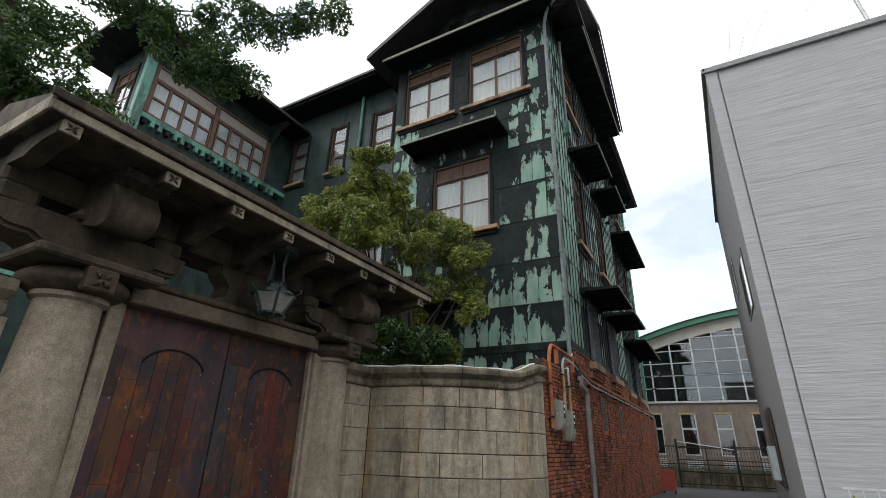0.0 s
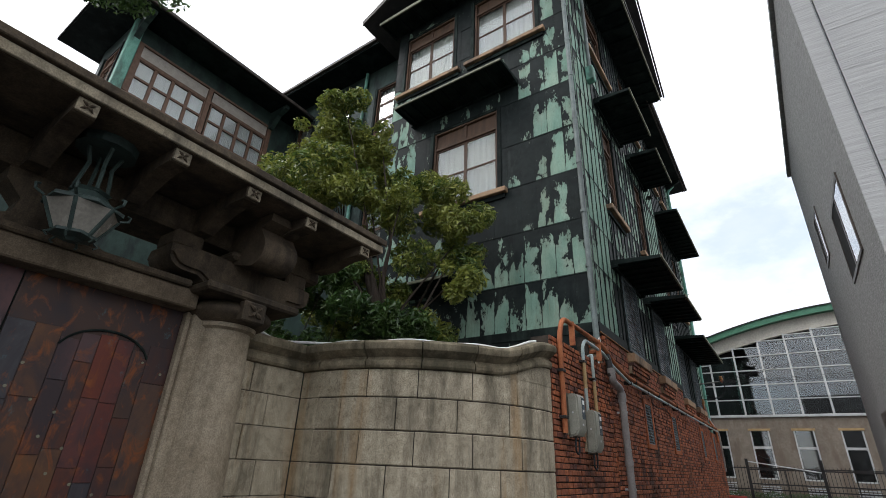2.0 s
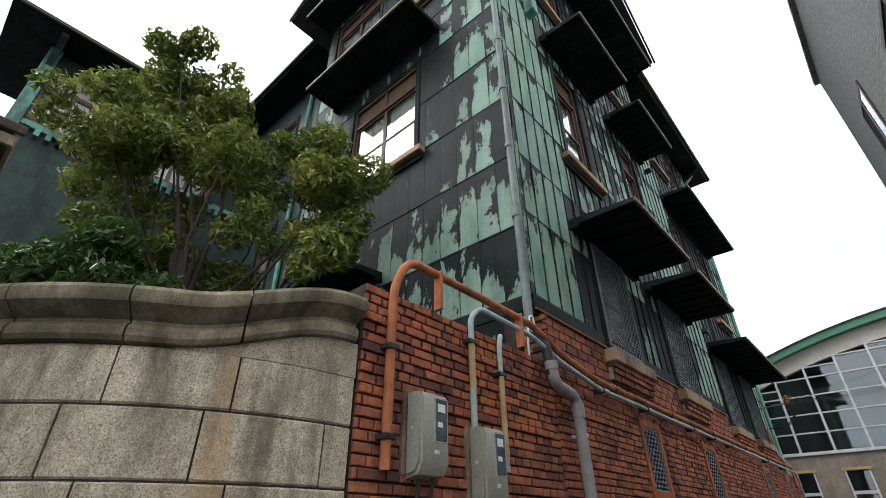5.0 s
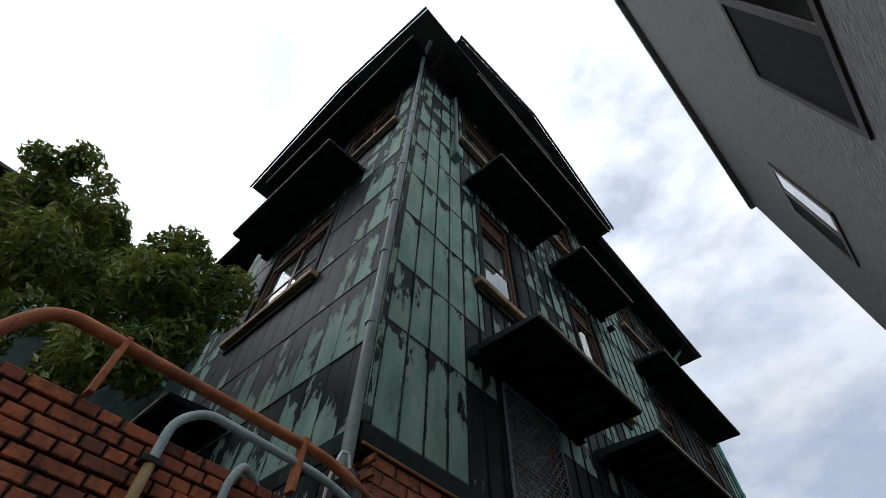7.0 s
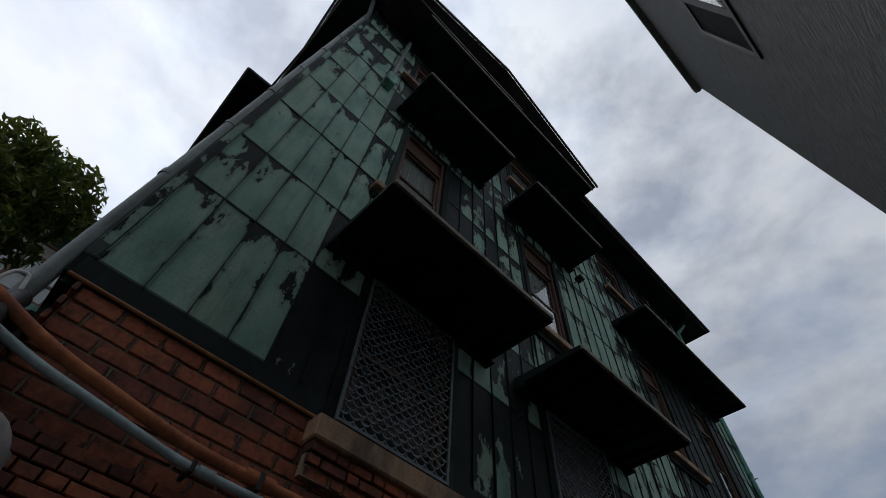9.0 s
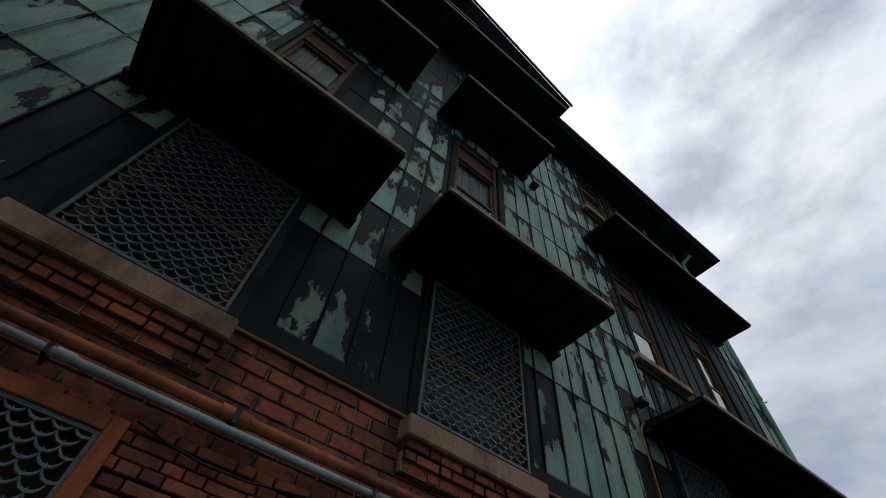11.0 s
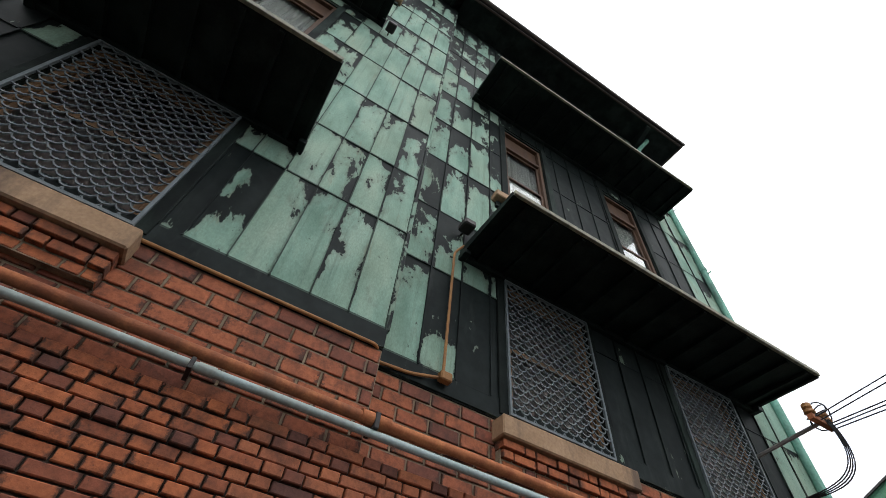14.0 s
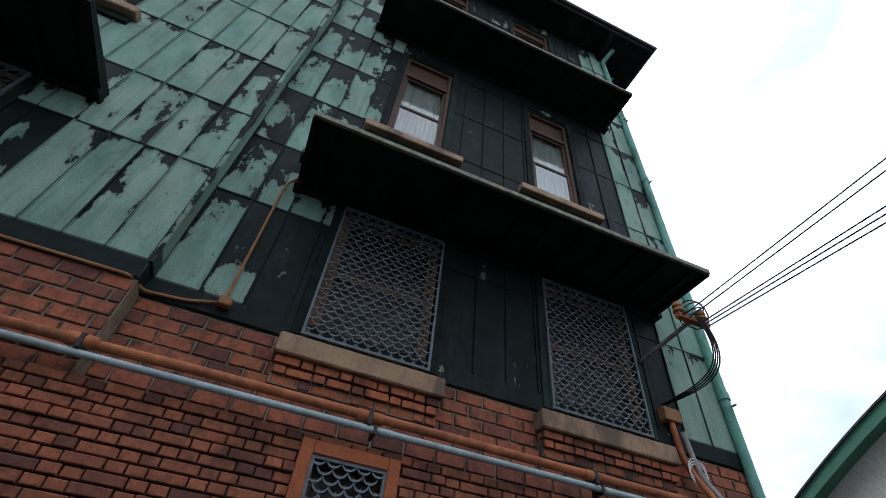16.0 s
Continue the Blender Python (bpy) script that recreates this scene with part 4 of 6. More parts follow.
# courtyard eave and wing roof
roof_slab("roof_courtyard", [[(-12.0, -0.02, 14.25), (-5.6, -0.02, 14.25), (-5.6, 6.0, 16.8), (-12.0, 6.0, 16.8)],
                             [(-16.5, 6.0, 16.8), (-5.0, 6.0, 16.8), (-5.0, 10.3, 16.1), (-16.5, 10.3, 16.1)]], M_ROOFT)
tagged(part("ceiling_soffit_courtyard", boxm(-11.4, -5.25, 0.0, 0.9, 14.02, 14.06), M_AWN), kind="structure")
tagged(part("trim_gutter_courtyard", boxm(-11.9, -5.6, -0.1, 0.0, 14.1, 14.22, 0.01), M_EAVE), kind="structure")
roof_slab("roof_wing", [[(-10.35, -6.2, 13.3), (-10.35, 0.9, 13.3), (-12.4, 0.9, 14.2), (-12.4, -4.3, 14.2)],
                        [(-10.35, -6.2, 13.3), (-12.4, -4.3, 14.2), (-14.4, -6.2, 13.3)],
                        [(-14.4, -6.2, 13.3), (-12.4, -4.3, 14.2), (-12.4, 6.0, 14.2), (-14.4, 6.0, 13.3)]], M_ROOFT)
bm = boxm(-11.4, -10.4, -6.15, 0.9, 13.14, 13.17)
box(bm, -14.3, -11.4, -6.15, -5.1, 13.14, 13.17)
tagged(part("ceiling_soffit_wing", bm, M_AWN), kind="structure")
tagged(part("trim_gutter_wing", boxm(-10.36, -10.28, -6.2, 0.5, 13.16, 13.28, 0.01), M_EAVE), kind="structure")

# wing porch: posts, dentils, sashes
tagged(part("trim_wing_post", boxm(-11.44, -11.22, -5.16, -4.88, 8.0, 13.14, 0.02), M_PALE), kind="structure")
dent = thing("dentil_band", pose(-11.4, 0, 0), "dark green dentil band below the porch windows", "dentil band")
part("rail", boxm(0.0, 0.12, -4.88, 0.9, 10.42, 10.6, 0.01), M_PALE, dent)
for i in range(22):
    part("dentil", boxm(0.0, 0.16, -4.8 + i * 0.25, -4.68 + i * 0.25, 10.22, 10.42, 0.008), M_PALE if i % 3 else M_BLACK, dent)
porch = thing("window_40", on_east(-11.4, -2.5, 10.65), kind="structure")
W, H = 4.7, 1.9
bm = bmesh.new()
box(bm, -W / 2, W / 2, -0.03, 0.1, -0.05, 0.05)
box(bm, -W / 2, W / 2, -0.03, 0.1, H - 0.07, H)
box(bm, -W / 2, W / 2, -0.02, 0.1, 1.3, 1.4)
for x in (-W / 2, -0.1, W / 2 - 0.12):
    box(bm, x, x + 0.14, -0.05, 0.1, 0.05, H - 0.07)
part("window_frame", bm, M_WOODW, porch)
for half in (0, 1):
    for i in range(4):
        x0 = -W / 2 + 0.14 + half * (W / 2 - 0.04) + i * 0.53
        bm = bmesh.new()
        for z0, z1 in ((0.05, 0.68), (0.68, 1.3)):
            box(bm, x0, x0 + 0.05, 0.0, 0.06, z0, z1)
            box(bm, x0 + 0.48, x0 + 0.53, 0.0, 0.06, z0, z1)
            box(bm, x0 + 0.05, x0 + 0.48, 0.0, 0.06, z0, z0 + 0.035)
            box(bm, x0 + 0.05, x0 + 0.48, 0.0, 0.06, z1 - 0.035, z1)
        sash = part("sash", bm, M_WOODW, porch)
        gp = part("pane", boxm(x0 + 0.05, x0 + 0.48, 0.03, 0.036, 0.06, 1.29), M_GLASS, sash)
        gp.visible_shadow = False
        part("transom_panel", boxm(x0, x0 + 0.53, 0.03, 0.04, 1.4, H - 0.07), M_TRANSOM, porch)
        bl = bmesh.new()
        for j in range(28):
            box(bl, x0 + 0.03, x0 + 0.5, 0.065, 0.08, 0.1 + j * 0.043, 0.135 + j * 0.043)
        part("blind", bl, M_BLIND, porch)
num += 1
window("window_41", on_south(-12.5, -5.1, 10.65), 1.2, 1.85, cols=2, rows=2, transom=0.25, wood=M_WOODW)
for yy in (-5.0, -0.2):
    bm = bmesh.new()
    prism(bm, [(-11.4, 12.4), (-11.25, 12.4), (-10.9, 12.85), (-10.5, 13.0), (-10.5, 13.14), (-11.4, 13.14)], 1, yy - 0.08, yy + 0.08)
    tagged(part("eave_bracket", bm, M_PLASTER), "dark curved eave bracket of the porch", "bracket", "porch eave brackets")

# ---- gate ----
PY = (-8.68, -5.42)
PX = -2.05
for py in PY:
    c = thing("gate_pillar", pose(PX, py, 0), "round tapered stone gate pillar with ring capital", "pillar", "gate pillars")
    smooth(part("shaft", lathe(bmesh.new(), [(0.34, 0.0), (0.34, 0.18), (0.315, 0.2), (0.295, 0.9), (0.27, 1.6), (0.245, 2.39), (0.285, 2.41), (0.285, 2.45)], 40), M_PILLAR, c), 50)
    prof = [(0.27, 2.45)] + [(0.31 + 0.1 * math.sin(math.pi * j / 10), 2.455 + 0.19 * j / 10) for j in range(11)] + [(0.27, 2.65)]
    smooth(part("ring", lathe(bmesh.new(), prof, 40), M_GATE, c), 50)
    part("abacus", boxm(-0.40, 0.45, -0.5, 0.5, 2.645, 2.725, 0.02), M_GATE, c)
    fl = part("flower_block", boxm(0.34, 0.45, -0.12, 0.12, 2.45, 2.645, 0.015), M_GATE, c)
    bm = bmesh.new()
    for a in range(4):
        an = math.pi / 4 + a * math.pi / 2
        tube(bm, [(0.455, 0, 2.55), (0.466, 0.05 * math.cos(an), 2.55 + 0.05 * math.sin(an)), (0.455, 0.095 * math.cos(an), 2.55 + 0.08 * math.sin(an))], [0.01, 0.024, 0.004], 6)
    part("petals", bm, M_GATE, fl)
lint = thing("gate_lintel", None, "stained stone lintel over the gate doors", "lintel")
part("beam", boxm(-2.3, -1.9, -8.28, -5.82, 2.51, 2.685, 0.012), M_BEAM, lint)
part("cornice", boxm(-2.32, -1.86, -8.17, -5.93, 2.685, 2.75, 0.015), M_GATE, lint)
for y0, y1, s_ in ((-8.4, -8.28, 1), (-5.78, -5.62, -1)):
    part("jamb", boxm(-2.2, -1.98, y0, y1, 0.0, 2.51, 0.01), M_PILLAR, lint)
    ye = y1 if s_ > 0 else y0
    part("jamb_step", boxm(-2.2, -2.03, min(ye, ye + s_ * 0.045), max(ye, ye + s_ * 0.045), 0.0, 2.51, 0.006), M_PILLAR, lint)
# carved rest in the middle of the lintel
bm = bmesh.new()
prism(bm, [(-7.45, 2.75), (-6.6, 2.75), (-6.62, 2.79), (-6.78, 2.86), (-6.8, 2.98), (-6.68, 3.1), (-6.66, 3.26), (-7.39, 3.26), (-7.37, 3.1), (-7.25, 2.98), (-7.27, 2.86), (-7.43, 2.79)], 0, -2.26, -2.0)
part("carved_rest", bm, M_GATE, lint)

door = thing("gate_doors", pose(-2.1, 0, 0), "closed double gate doors clad in multicoloured patinated copper strips", "gate door")
rnd = random.Random(5)
D0, D1 = -8.28, -5.78
MIDY = (D0 + D1) / 2
part("door_core", boxm(-0.09, -0.012, D0, D1, 0.0, 2.515), M_BLACK, door)
for y0, y1 in ((D0, MIDY - 0.006), (MIDY + 0.006, D1)):
    leaf = part("door_leaf", boxm(-0.012, 0.0, y0, y1, 0.02, 2.515), M_DOOR, door)
    w = y1 - y0
    for k0, k1 in ((0.0, 0.14), (0.14, 0.28), (0.80, 1.0)):
        zz = 0.03
        while zz < 2.15:
            hh = rnd.uniform(0.5, 1.0)
            z1 = min(zz + hh, 2.16)
            part("strip", boxm(0.0, 0.006, y0 + k0 * w + 0.003, y0 + k1 * w - 0.003, zz, z1 - 0.004, 0.002), M_DOOR, leaf)
            zz = z1
    # arched panel of narrow strips
    n = 5
    pw = 0.52 * w / n
    for i in range(n):
        ya = y0 + 0.28 * w + i * pw
        u = (i + 0.5) / n * 2 - 1
        ztop = 1.95 + 0.22 * math.sqrt(max(0.0, 1 - u * u * 0.9))
        zz = 0.03
        while zz < ztop - 0.02:
            z1 = min(zz + rnd.uniform(0.35, 0.8), ztop)
            part("strip", boxm(0.0, 0.009, ya + 0.002, ya + pw - 0.002, zz, z1 - 0.004, 0.002), M_DOOR, leaf)
            zz = z1
    bm = bmesh.new()
    tube(bm, [(0.012, y0 + 0.28 * w + 0.52 * w * j / 16, 1.96 + 0.24 * math.sqrt(max(0.0, 1 - (j / 8 - 1) ** 2 * 0.9))) for j in range(17)], 0.01, 6)
    part("arch_bead", bm, M_BLACK, leaf)
    bm = bmesh.new()
    for i in range(14):
        tube(bm, [(0.004, y0 + 0.05 * w + 0.9 * w * ((i * 0.37) % 1), 0.7 + 1.4 * ((i * 0.61) % 1)), (0.014, y0 + 0.05 * w + 0.9 * w * ((i * 0.37) % 1), 0.7 + 1.4 * ((i * 0.61) % 1))], 0.011, 8)
    part("studs", bm, M_EDGE, leaf)

roof = thing("gate_roof", None, "stained concrete gate roof with carved modillions", "gate roof")
GY0, GY1, GX0, GX1 = -9.53, -4.34, -3.2, -1.12
bm = bmesh.new()
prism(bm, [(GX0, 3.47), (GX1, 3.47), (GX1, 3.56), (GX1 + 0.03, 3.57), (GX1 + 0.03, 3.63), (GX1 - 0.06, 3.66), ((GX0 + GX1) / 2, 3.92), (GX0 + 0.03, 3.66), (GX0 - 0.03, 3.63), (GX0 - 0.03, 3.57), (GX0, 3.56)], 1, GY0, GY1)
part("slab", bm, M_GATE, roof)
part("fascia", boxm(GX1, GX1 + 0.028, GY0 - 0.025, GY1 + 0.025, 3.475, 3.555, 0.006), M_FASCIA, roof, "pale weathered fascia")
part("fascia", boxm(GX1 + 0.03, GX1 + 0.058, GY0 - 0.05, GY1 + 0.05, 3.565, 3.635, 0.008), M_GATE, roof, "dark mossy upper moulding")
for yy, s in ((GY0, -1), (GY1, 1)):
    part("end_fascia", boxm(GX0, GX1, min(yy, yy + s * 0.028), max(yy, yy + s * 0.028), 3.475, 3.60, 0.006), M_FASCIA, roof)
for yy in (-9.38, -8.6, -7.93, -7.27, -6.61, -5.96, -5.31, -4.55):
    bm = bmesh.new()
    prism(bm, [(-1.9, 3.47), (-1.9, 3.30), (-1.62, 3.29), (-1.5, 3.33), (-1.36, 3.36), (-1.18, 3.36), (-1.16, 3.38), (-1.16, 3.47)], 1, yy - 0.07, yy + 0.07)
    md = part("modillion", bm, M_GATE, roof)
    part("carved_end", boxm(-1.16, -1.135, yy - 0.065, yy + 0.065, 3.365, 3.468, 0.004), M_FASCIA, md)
    bm = bmesh.new()
    for a in range(4):
        an = math.pi / 4 + a * math.pi / 2
        tube(bm, [(-1.134, yy, 3.417), (-1.126, yy + 0.026 * math.cos(an), 3.417 + 0.022 * math.sin(an)), (-1.134, yy + 0.055 * math.cos(an), 3.417 + 0.044 * math.sin(an))], [0.005, 0.012, 0.003], 6)
    part("petals", bm, M_GATE, md)
for py in PY:
    out = [(-1.97, 3.46), (-1.97, 3.0), (-1.95, 2.98), (-1.85, 3.02)]
    for j in range(9):
        a = math.radians(-110 + 20 * j)
        out.append((-1.55 + 0.17 * math.cos(a), 3.12 + 0.17 * math.sin(a)))
    out += [(-1.5, 3.34), (-1.35, 3.38), (-1.35, 3.46)]
    bm = bmesh.new()
    prism(bm, out, 1, py - 0.19, py + 0.19)
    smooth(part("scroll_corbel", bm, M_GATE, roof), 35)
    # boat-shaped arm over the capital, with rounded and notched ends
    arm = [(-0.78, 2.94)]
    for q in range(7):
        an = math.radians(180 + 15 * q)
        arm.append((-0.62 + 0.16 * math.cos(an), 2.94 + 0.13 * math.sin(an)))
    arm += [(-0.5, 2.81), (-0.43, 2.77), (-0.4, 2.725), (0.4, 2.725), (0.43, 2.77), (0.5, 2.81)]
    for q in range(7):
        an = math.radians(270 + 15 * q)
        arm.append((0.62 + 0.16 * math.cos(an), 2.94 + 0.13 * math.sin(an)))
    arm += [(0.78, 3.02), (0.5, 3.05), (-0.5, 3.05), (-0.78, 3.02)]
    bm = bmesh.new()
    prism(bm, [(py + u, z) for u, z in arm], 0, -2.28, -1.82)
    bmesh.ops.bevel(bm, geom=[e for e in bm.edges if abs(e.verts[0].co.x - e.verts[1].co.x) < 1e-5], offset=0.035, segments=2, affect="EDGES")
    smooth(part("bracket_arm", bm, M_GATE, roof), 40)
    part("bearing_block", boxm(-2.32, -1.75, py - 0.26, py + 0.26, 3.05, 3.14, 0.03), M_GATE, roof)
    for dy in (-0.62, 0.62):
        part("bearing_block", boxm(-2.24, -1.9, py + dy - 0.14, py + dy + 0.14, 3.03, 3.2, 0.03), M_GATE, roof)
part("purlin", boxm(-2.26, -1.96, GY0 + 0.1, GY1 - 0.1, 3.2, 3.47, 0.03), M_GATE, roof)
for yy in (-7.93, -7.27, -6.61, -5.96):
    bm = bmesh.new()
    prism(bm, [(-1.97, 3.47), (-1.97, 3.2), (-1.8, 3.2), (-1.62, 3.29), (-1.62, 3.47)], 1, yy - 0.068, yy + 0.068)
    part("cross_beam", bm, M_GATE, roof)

# lantern under the gate roof
ln = thing("hanging_lantern", pose(-1.58, -6.97, 2.64), "dark iron hanging lantern with milky glass panes", "lantern")


def ring4(r, z):
    return [(r * math.cos(a), r * math.sin(a), z) for a in (math.pi / 6 + j * math.pi / 3 for j in range(6))]


for j in range(6):
    lo_, hi_ = ring4(0.10, 0.05), ring4(0.185, 0.24)
    bm = bmesh.new()
    q = [lo_[j], lo_[(j + 1) % 6], hi_[(j + 1) % 6], hi_[j]]
    a = [bm.verts.new(p) for p in q]
    b = [bm.verts.new((p[0] * 0.95, p[1] * 0.95, p[2])) for p in q]
    bm.faces.new(a)
    bm.faces.new(b[::-1])
    for i in range(4):
        bm.faces.new((a[i], b[i], b[(i + 1) % 4], a[(i + 1) % 4]))
    part("pane", bm, M_LANTG, ln)
    part("glazing_bar", tube(bmesh.new(), [lo_[j], hi_[j]], 0.012, 6), M_LANT, ln)
part("base_ring", lathe(bmesh.new(), [(0.03, 0.0), (0.05, 0.02), (0.115, 0.035), (0.115, 0.055)], 6), M_LANT, ln)
part("crown", lathe(bmesh.new(), [(0.2, 0.24), (0.2, 0.265), (0.13, 0.3), (0.09, 0.36), (0.11, 0.38), (0.04, 0.40)], 6), M_LANT, ln)
for a in range(6):
    an = math.pi / 6 + a * math.pi / 3
    bm = bmesh.new()
    tube(bm, [(0.19 * math.cos(an), 0.19 * math.sin(an), 0.25), (0.235 * math.cos(an), 0.235 * math.sin(an), 0.275), (0.24 * math.cos(an), 0.24 * math.sin(an), 0.31), (0.22 * math.cos(an), 0.22 * math.sin(an), 0.315)], 0.009, 5)
    part("curl", bm, M_LANT, ln)
    bm = bmesh.new()
    tube(bm, [(0.1 * math.cos(an), 0.1 * math.sin(an), 0.04), (0.13 * math.cos(an), 0.13 * math.sin(an), 0.015), (0.11 * math.cos(an), 0.11 * math.sin(an), -0.005)], 0.007, 5)
    part("curl", bm, M_LANT, ln)
bm = bmesh.new()
for a in range(4):
    an = a * math.pi / 2
    tube(bm, [(0.09 * math.cos(an), 0.09 * math.sin(an), 0.36), (0.06 * math.cos(an), 0.06 * math.sin(an), 0.6), (0.09 * math.cos(an), 0.09 * math.sin(an), 0.72)], 0.012, 6)
part("hanger", bm, M_LANT, ln)
ln.scale = (1.28, 1.28, 1.05)
part("ceiling_plate", lathe(bmesh.new(), [(0.16, 0.72), (0.16, 0.79), (0.1, 0.791)], 12), M_LANT, ln)

# ---- stone garden wall: flat pieces and a quarter circle ----
CX, CY, R = -1.85, -2.4, 1.9
stone = tagged(part("wall_stone", lathe(bmesh.new(), [(R - 0.3, 0), (R - 0.012, 0), (R - 0.012, 2.22), (R - 0.3, 2.22)], 96, CX, CY), M_JOINT), kind="structure")
bm = bmesh.new()
bm.from_mesh(stone.data)
bmesh.ops.delete(bm, geom=[v for v in bm.verts if v.co.x < CX - 0.01 or v.co.y > CY + 0.01], context="VERTS")
bm.to_mesh(stone.data)
bm.free()
COURSES = [0.0, 0.33, 0.65, 0.97, 1.29, 1.61, 1.93, 2.22]


def arc_block(da, h, r0, r1, n=5):
    bm = bmesh.new()
    out = []
    g = 0.0055 / R
    for j in range(n + 1):
        a = g + (da - 2 * g) * j / n
        out.append([bm.verts.new((r * math.cos(a), r * math.sin(a), z)) for r, z in ((r0, 0.005), (r1 - 0.01, 0.005), (r1, 0.014), (r1, h - 0.014), (r1 - 0.01, h - 0.005), (r0, h - 0.005))])
    for a, b in zip(out, out[1:]):
        for k in range(6):
            bm.faces.new((a[k], b[k], b[(k + 1) % 6], a[(k + 1) % 6]))
    bm.faces.new(out[0])
    bm.faces.new(out[-1][::-1])
    bmesh.ops.recalc_face_normals(bm, faces=bm.faces)
    return bm


rnd = random.Random(3)
for i, (z0, z1) in enumerate(zip(COURSES, COURSES[1:])):
    a = -math.pi / 2
    first = True
    while a < -0.02:
        da = (0.58 / R) * (0.55 if first and i % 2 else 1.0) * rnd.uniform(0.92, 1.1)
        if -a - da < 0.09:
            da = -a
        da = min(da, -a)
        ob = part("stone_block", arc_block(da, z1 - z0, R - 0.2, R + rnd.uniform(-0.002, 0.003)), M_GRANITE, stone)
        ob.matrix_basis = Matrix.Translation((CX, CY, z0)) @ Matrix.Rotation(a, 4, "Z")
        a += da
        first = False
flat = tagged(part("wall_stone_gate", boxm(-2.45, -2.162, -5.2, -4.29, 0, 2.22), M_JOINT), kind="structure")
part("joint_core", boxm(-2.16, -1.86, -4.287, -4.1, 0, 2.22), M_JOINT, flat)
flat2 = tagged(part("wall_stone_south", boxm(-2.45, -2.162, -9.9, -9.0, 0, 2.22), M_JOINT), kind="structure")
for i, (z0, z1) in enumerate(zip(COURSES, COURSES[1:])):
    for ya, yb in (((-5.2, -4.72), (-4.72, -4.3)) if i % 2 else ((-5.2, -4.95), (-4.95, -4.3))):
        part("stone_block", boxm(-2.3, -2.15, ya + 0.0035, yb - 0.0035, z0 + 0.003, z1 - 0.003, 0.006), M_GRANITE, flat)
    part("stone_block", boxm(-2.146, -1.854, -4.3, -4.12, z0 + 0.003, z1 - 0.003, 0.006), M_GRANITE, flat)
    for ya, yb in ((-9.9, -9.4), (-9.4, -9.0)):
        part("stone_block", boxm(-2.3, -2.15, ya + 0.0035, yb - 0.0035, z0 + 0.003, z1 - 0.003, 0.006), M_GRANITE, flat2)

PROFILE = [(-0.24, 0.0), (0.004, 0.0), (0.03, 0.006), (0.045, 0.03), (0.045, 0.065), (0.03, 0.09), (0.012, 0.1), (0.012, 0.12), (0.04, 0.135), (0.075, 0.165), (0.105, 0.185), (0.115, 0.21), (0.115, 0.25), (0.10, 0.275), (0.06, 0.29), (-0.02, 0.30), (-0.24, 0.31)]


def cap(path, parent):
    """The moulded cap, swept along (point, outward way, rise)."""
    bm = bmesh.new()
    secs = [[bm.verts.new((p[0] + o[0] * d, p[1] + o[1] * d, 2.22 + up + z)) for d, z in PROFILE] for p, o, up in path]
    n = len(PROFILE)
    for a, b in zip(secs, secs[1:]):
        for k in range(n):
            bm.faces.new((a[k], b[k], b[(k + 1) % n], a[(k + 1) % n]))
    bm.faces.new(secs[0])
    bm.faces.new(secs[-1][::-1])
    bmesh.ops.recalc_face_normals(bm, faces=bm.faces)
    return smooth(part("cap_stone", bm, M_CAP, parent), 30)


marks = [-90, -72, -54, -37, -21, -1]
for a0, a1 in zip(marks, marks[1:]):
    pts = []
    for j in range(9):
        a = math.radians(a0 + 0.15 + (a1 - a0 - 0.3) * j / 8)
        t = min(1.0, max(0.0, (math.degrees(a) + 30) / 26))
        rise = 0.2 * t * t * (3 - 2 * t)
        pts.append(((CX + R * math.cos(a), CY + R * math.sin(a)), (math.cos(a), math.sin(a)), rise))
    cap(pts, stone)
cap([((-2.15, -4.3), (0, -1), 0), ((-1.86, -4.3), (0, -1), 0)], flat)
cap([((-2.15, -5.15), (1, 0), 0), ((-2.15, -4.28), (1, 0), 0)], flat)
cap([((-2.15, -9.9), (1, 0), 0), ((-2.15, -9.05), (1, 0), 0)], flat2)
# stone infill under the raised end of the cap
bm = bmesh.new()
secs = []
for i in range(31):
    a = math.radians(-30 + i)
    t = min(1.0, i / 26)
    hh = 0.2 * t * t * (3 - 2 * t)
    secs.append([bm.verts.new((CX + q * math.cos(a), CY + q * math.sin(a), z)) for q, z in ((R - 0.2, 2.21), (R, 2.21), (R, 2.223 + hh), (R - 0.2, 2.223 + hh))])
for a, b in zip(secs, secs[1:]):
    for k in range(4):
        bm.faces.new((a[k], b[k], b[(k + 1) % 4], a[(k + 1) % 4]))
bm.faces.new(secs[-1][::-1])
bmesh.ops.recalc_face_normals(bm, faces=bm.faces)
part("cap_bedding", bm, M_GRANITE, stone)
# white hose lying on the wall
bm = bmesh.new()
pts = [(-2.25, -5.0, 2.6), (-2.2, -4.7, 2.5)]
for j in range(22):
    a = math.radians(-88 + j * 3.8)
    t = min(1.0, max(0.0, (math.degrees(a) + 30) / 26))
    pts.append((CX + (R - 0.04) * math.cos(a), CY + (R - 0.04) * math.sin(a), 2.525 + 0.2 * t * t * (3 - 2 * t) + 0.01 * math.sin(j)))
tagged(part("garden_hose", tube(bm, pts, 0.016, 8), M_LABEL), "white hose lying along the top of the stone wall", "hose")

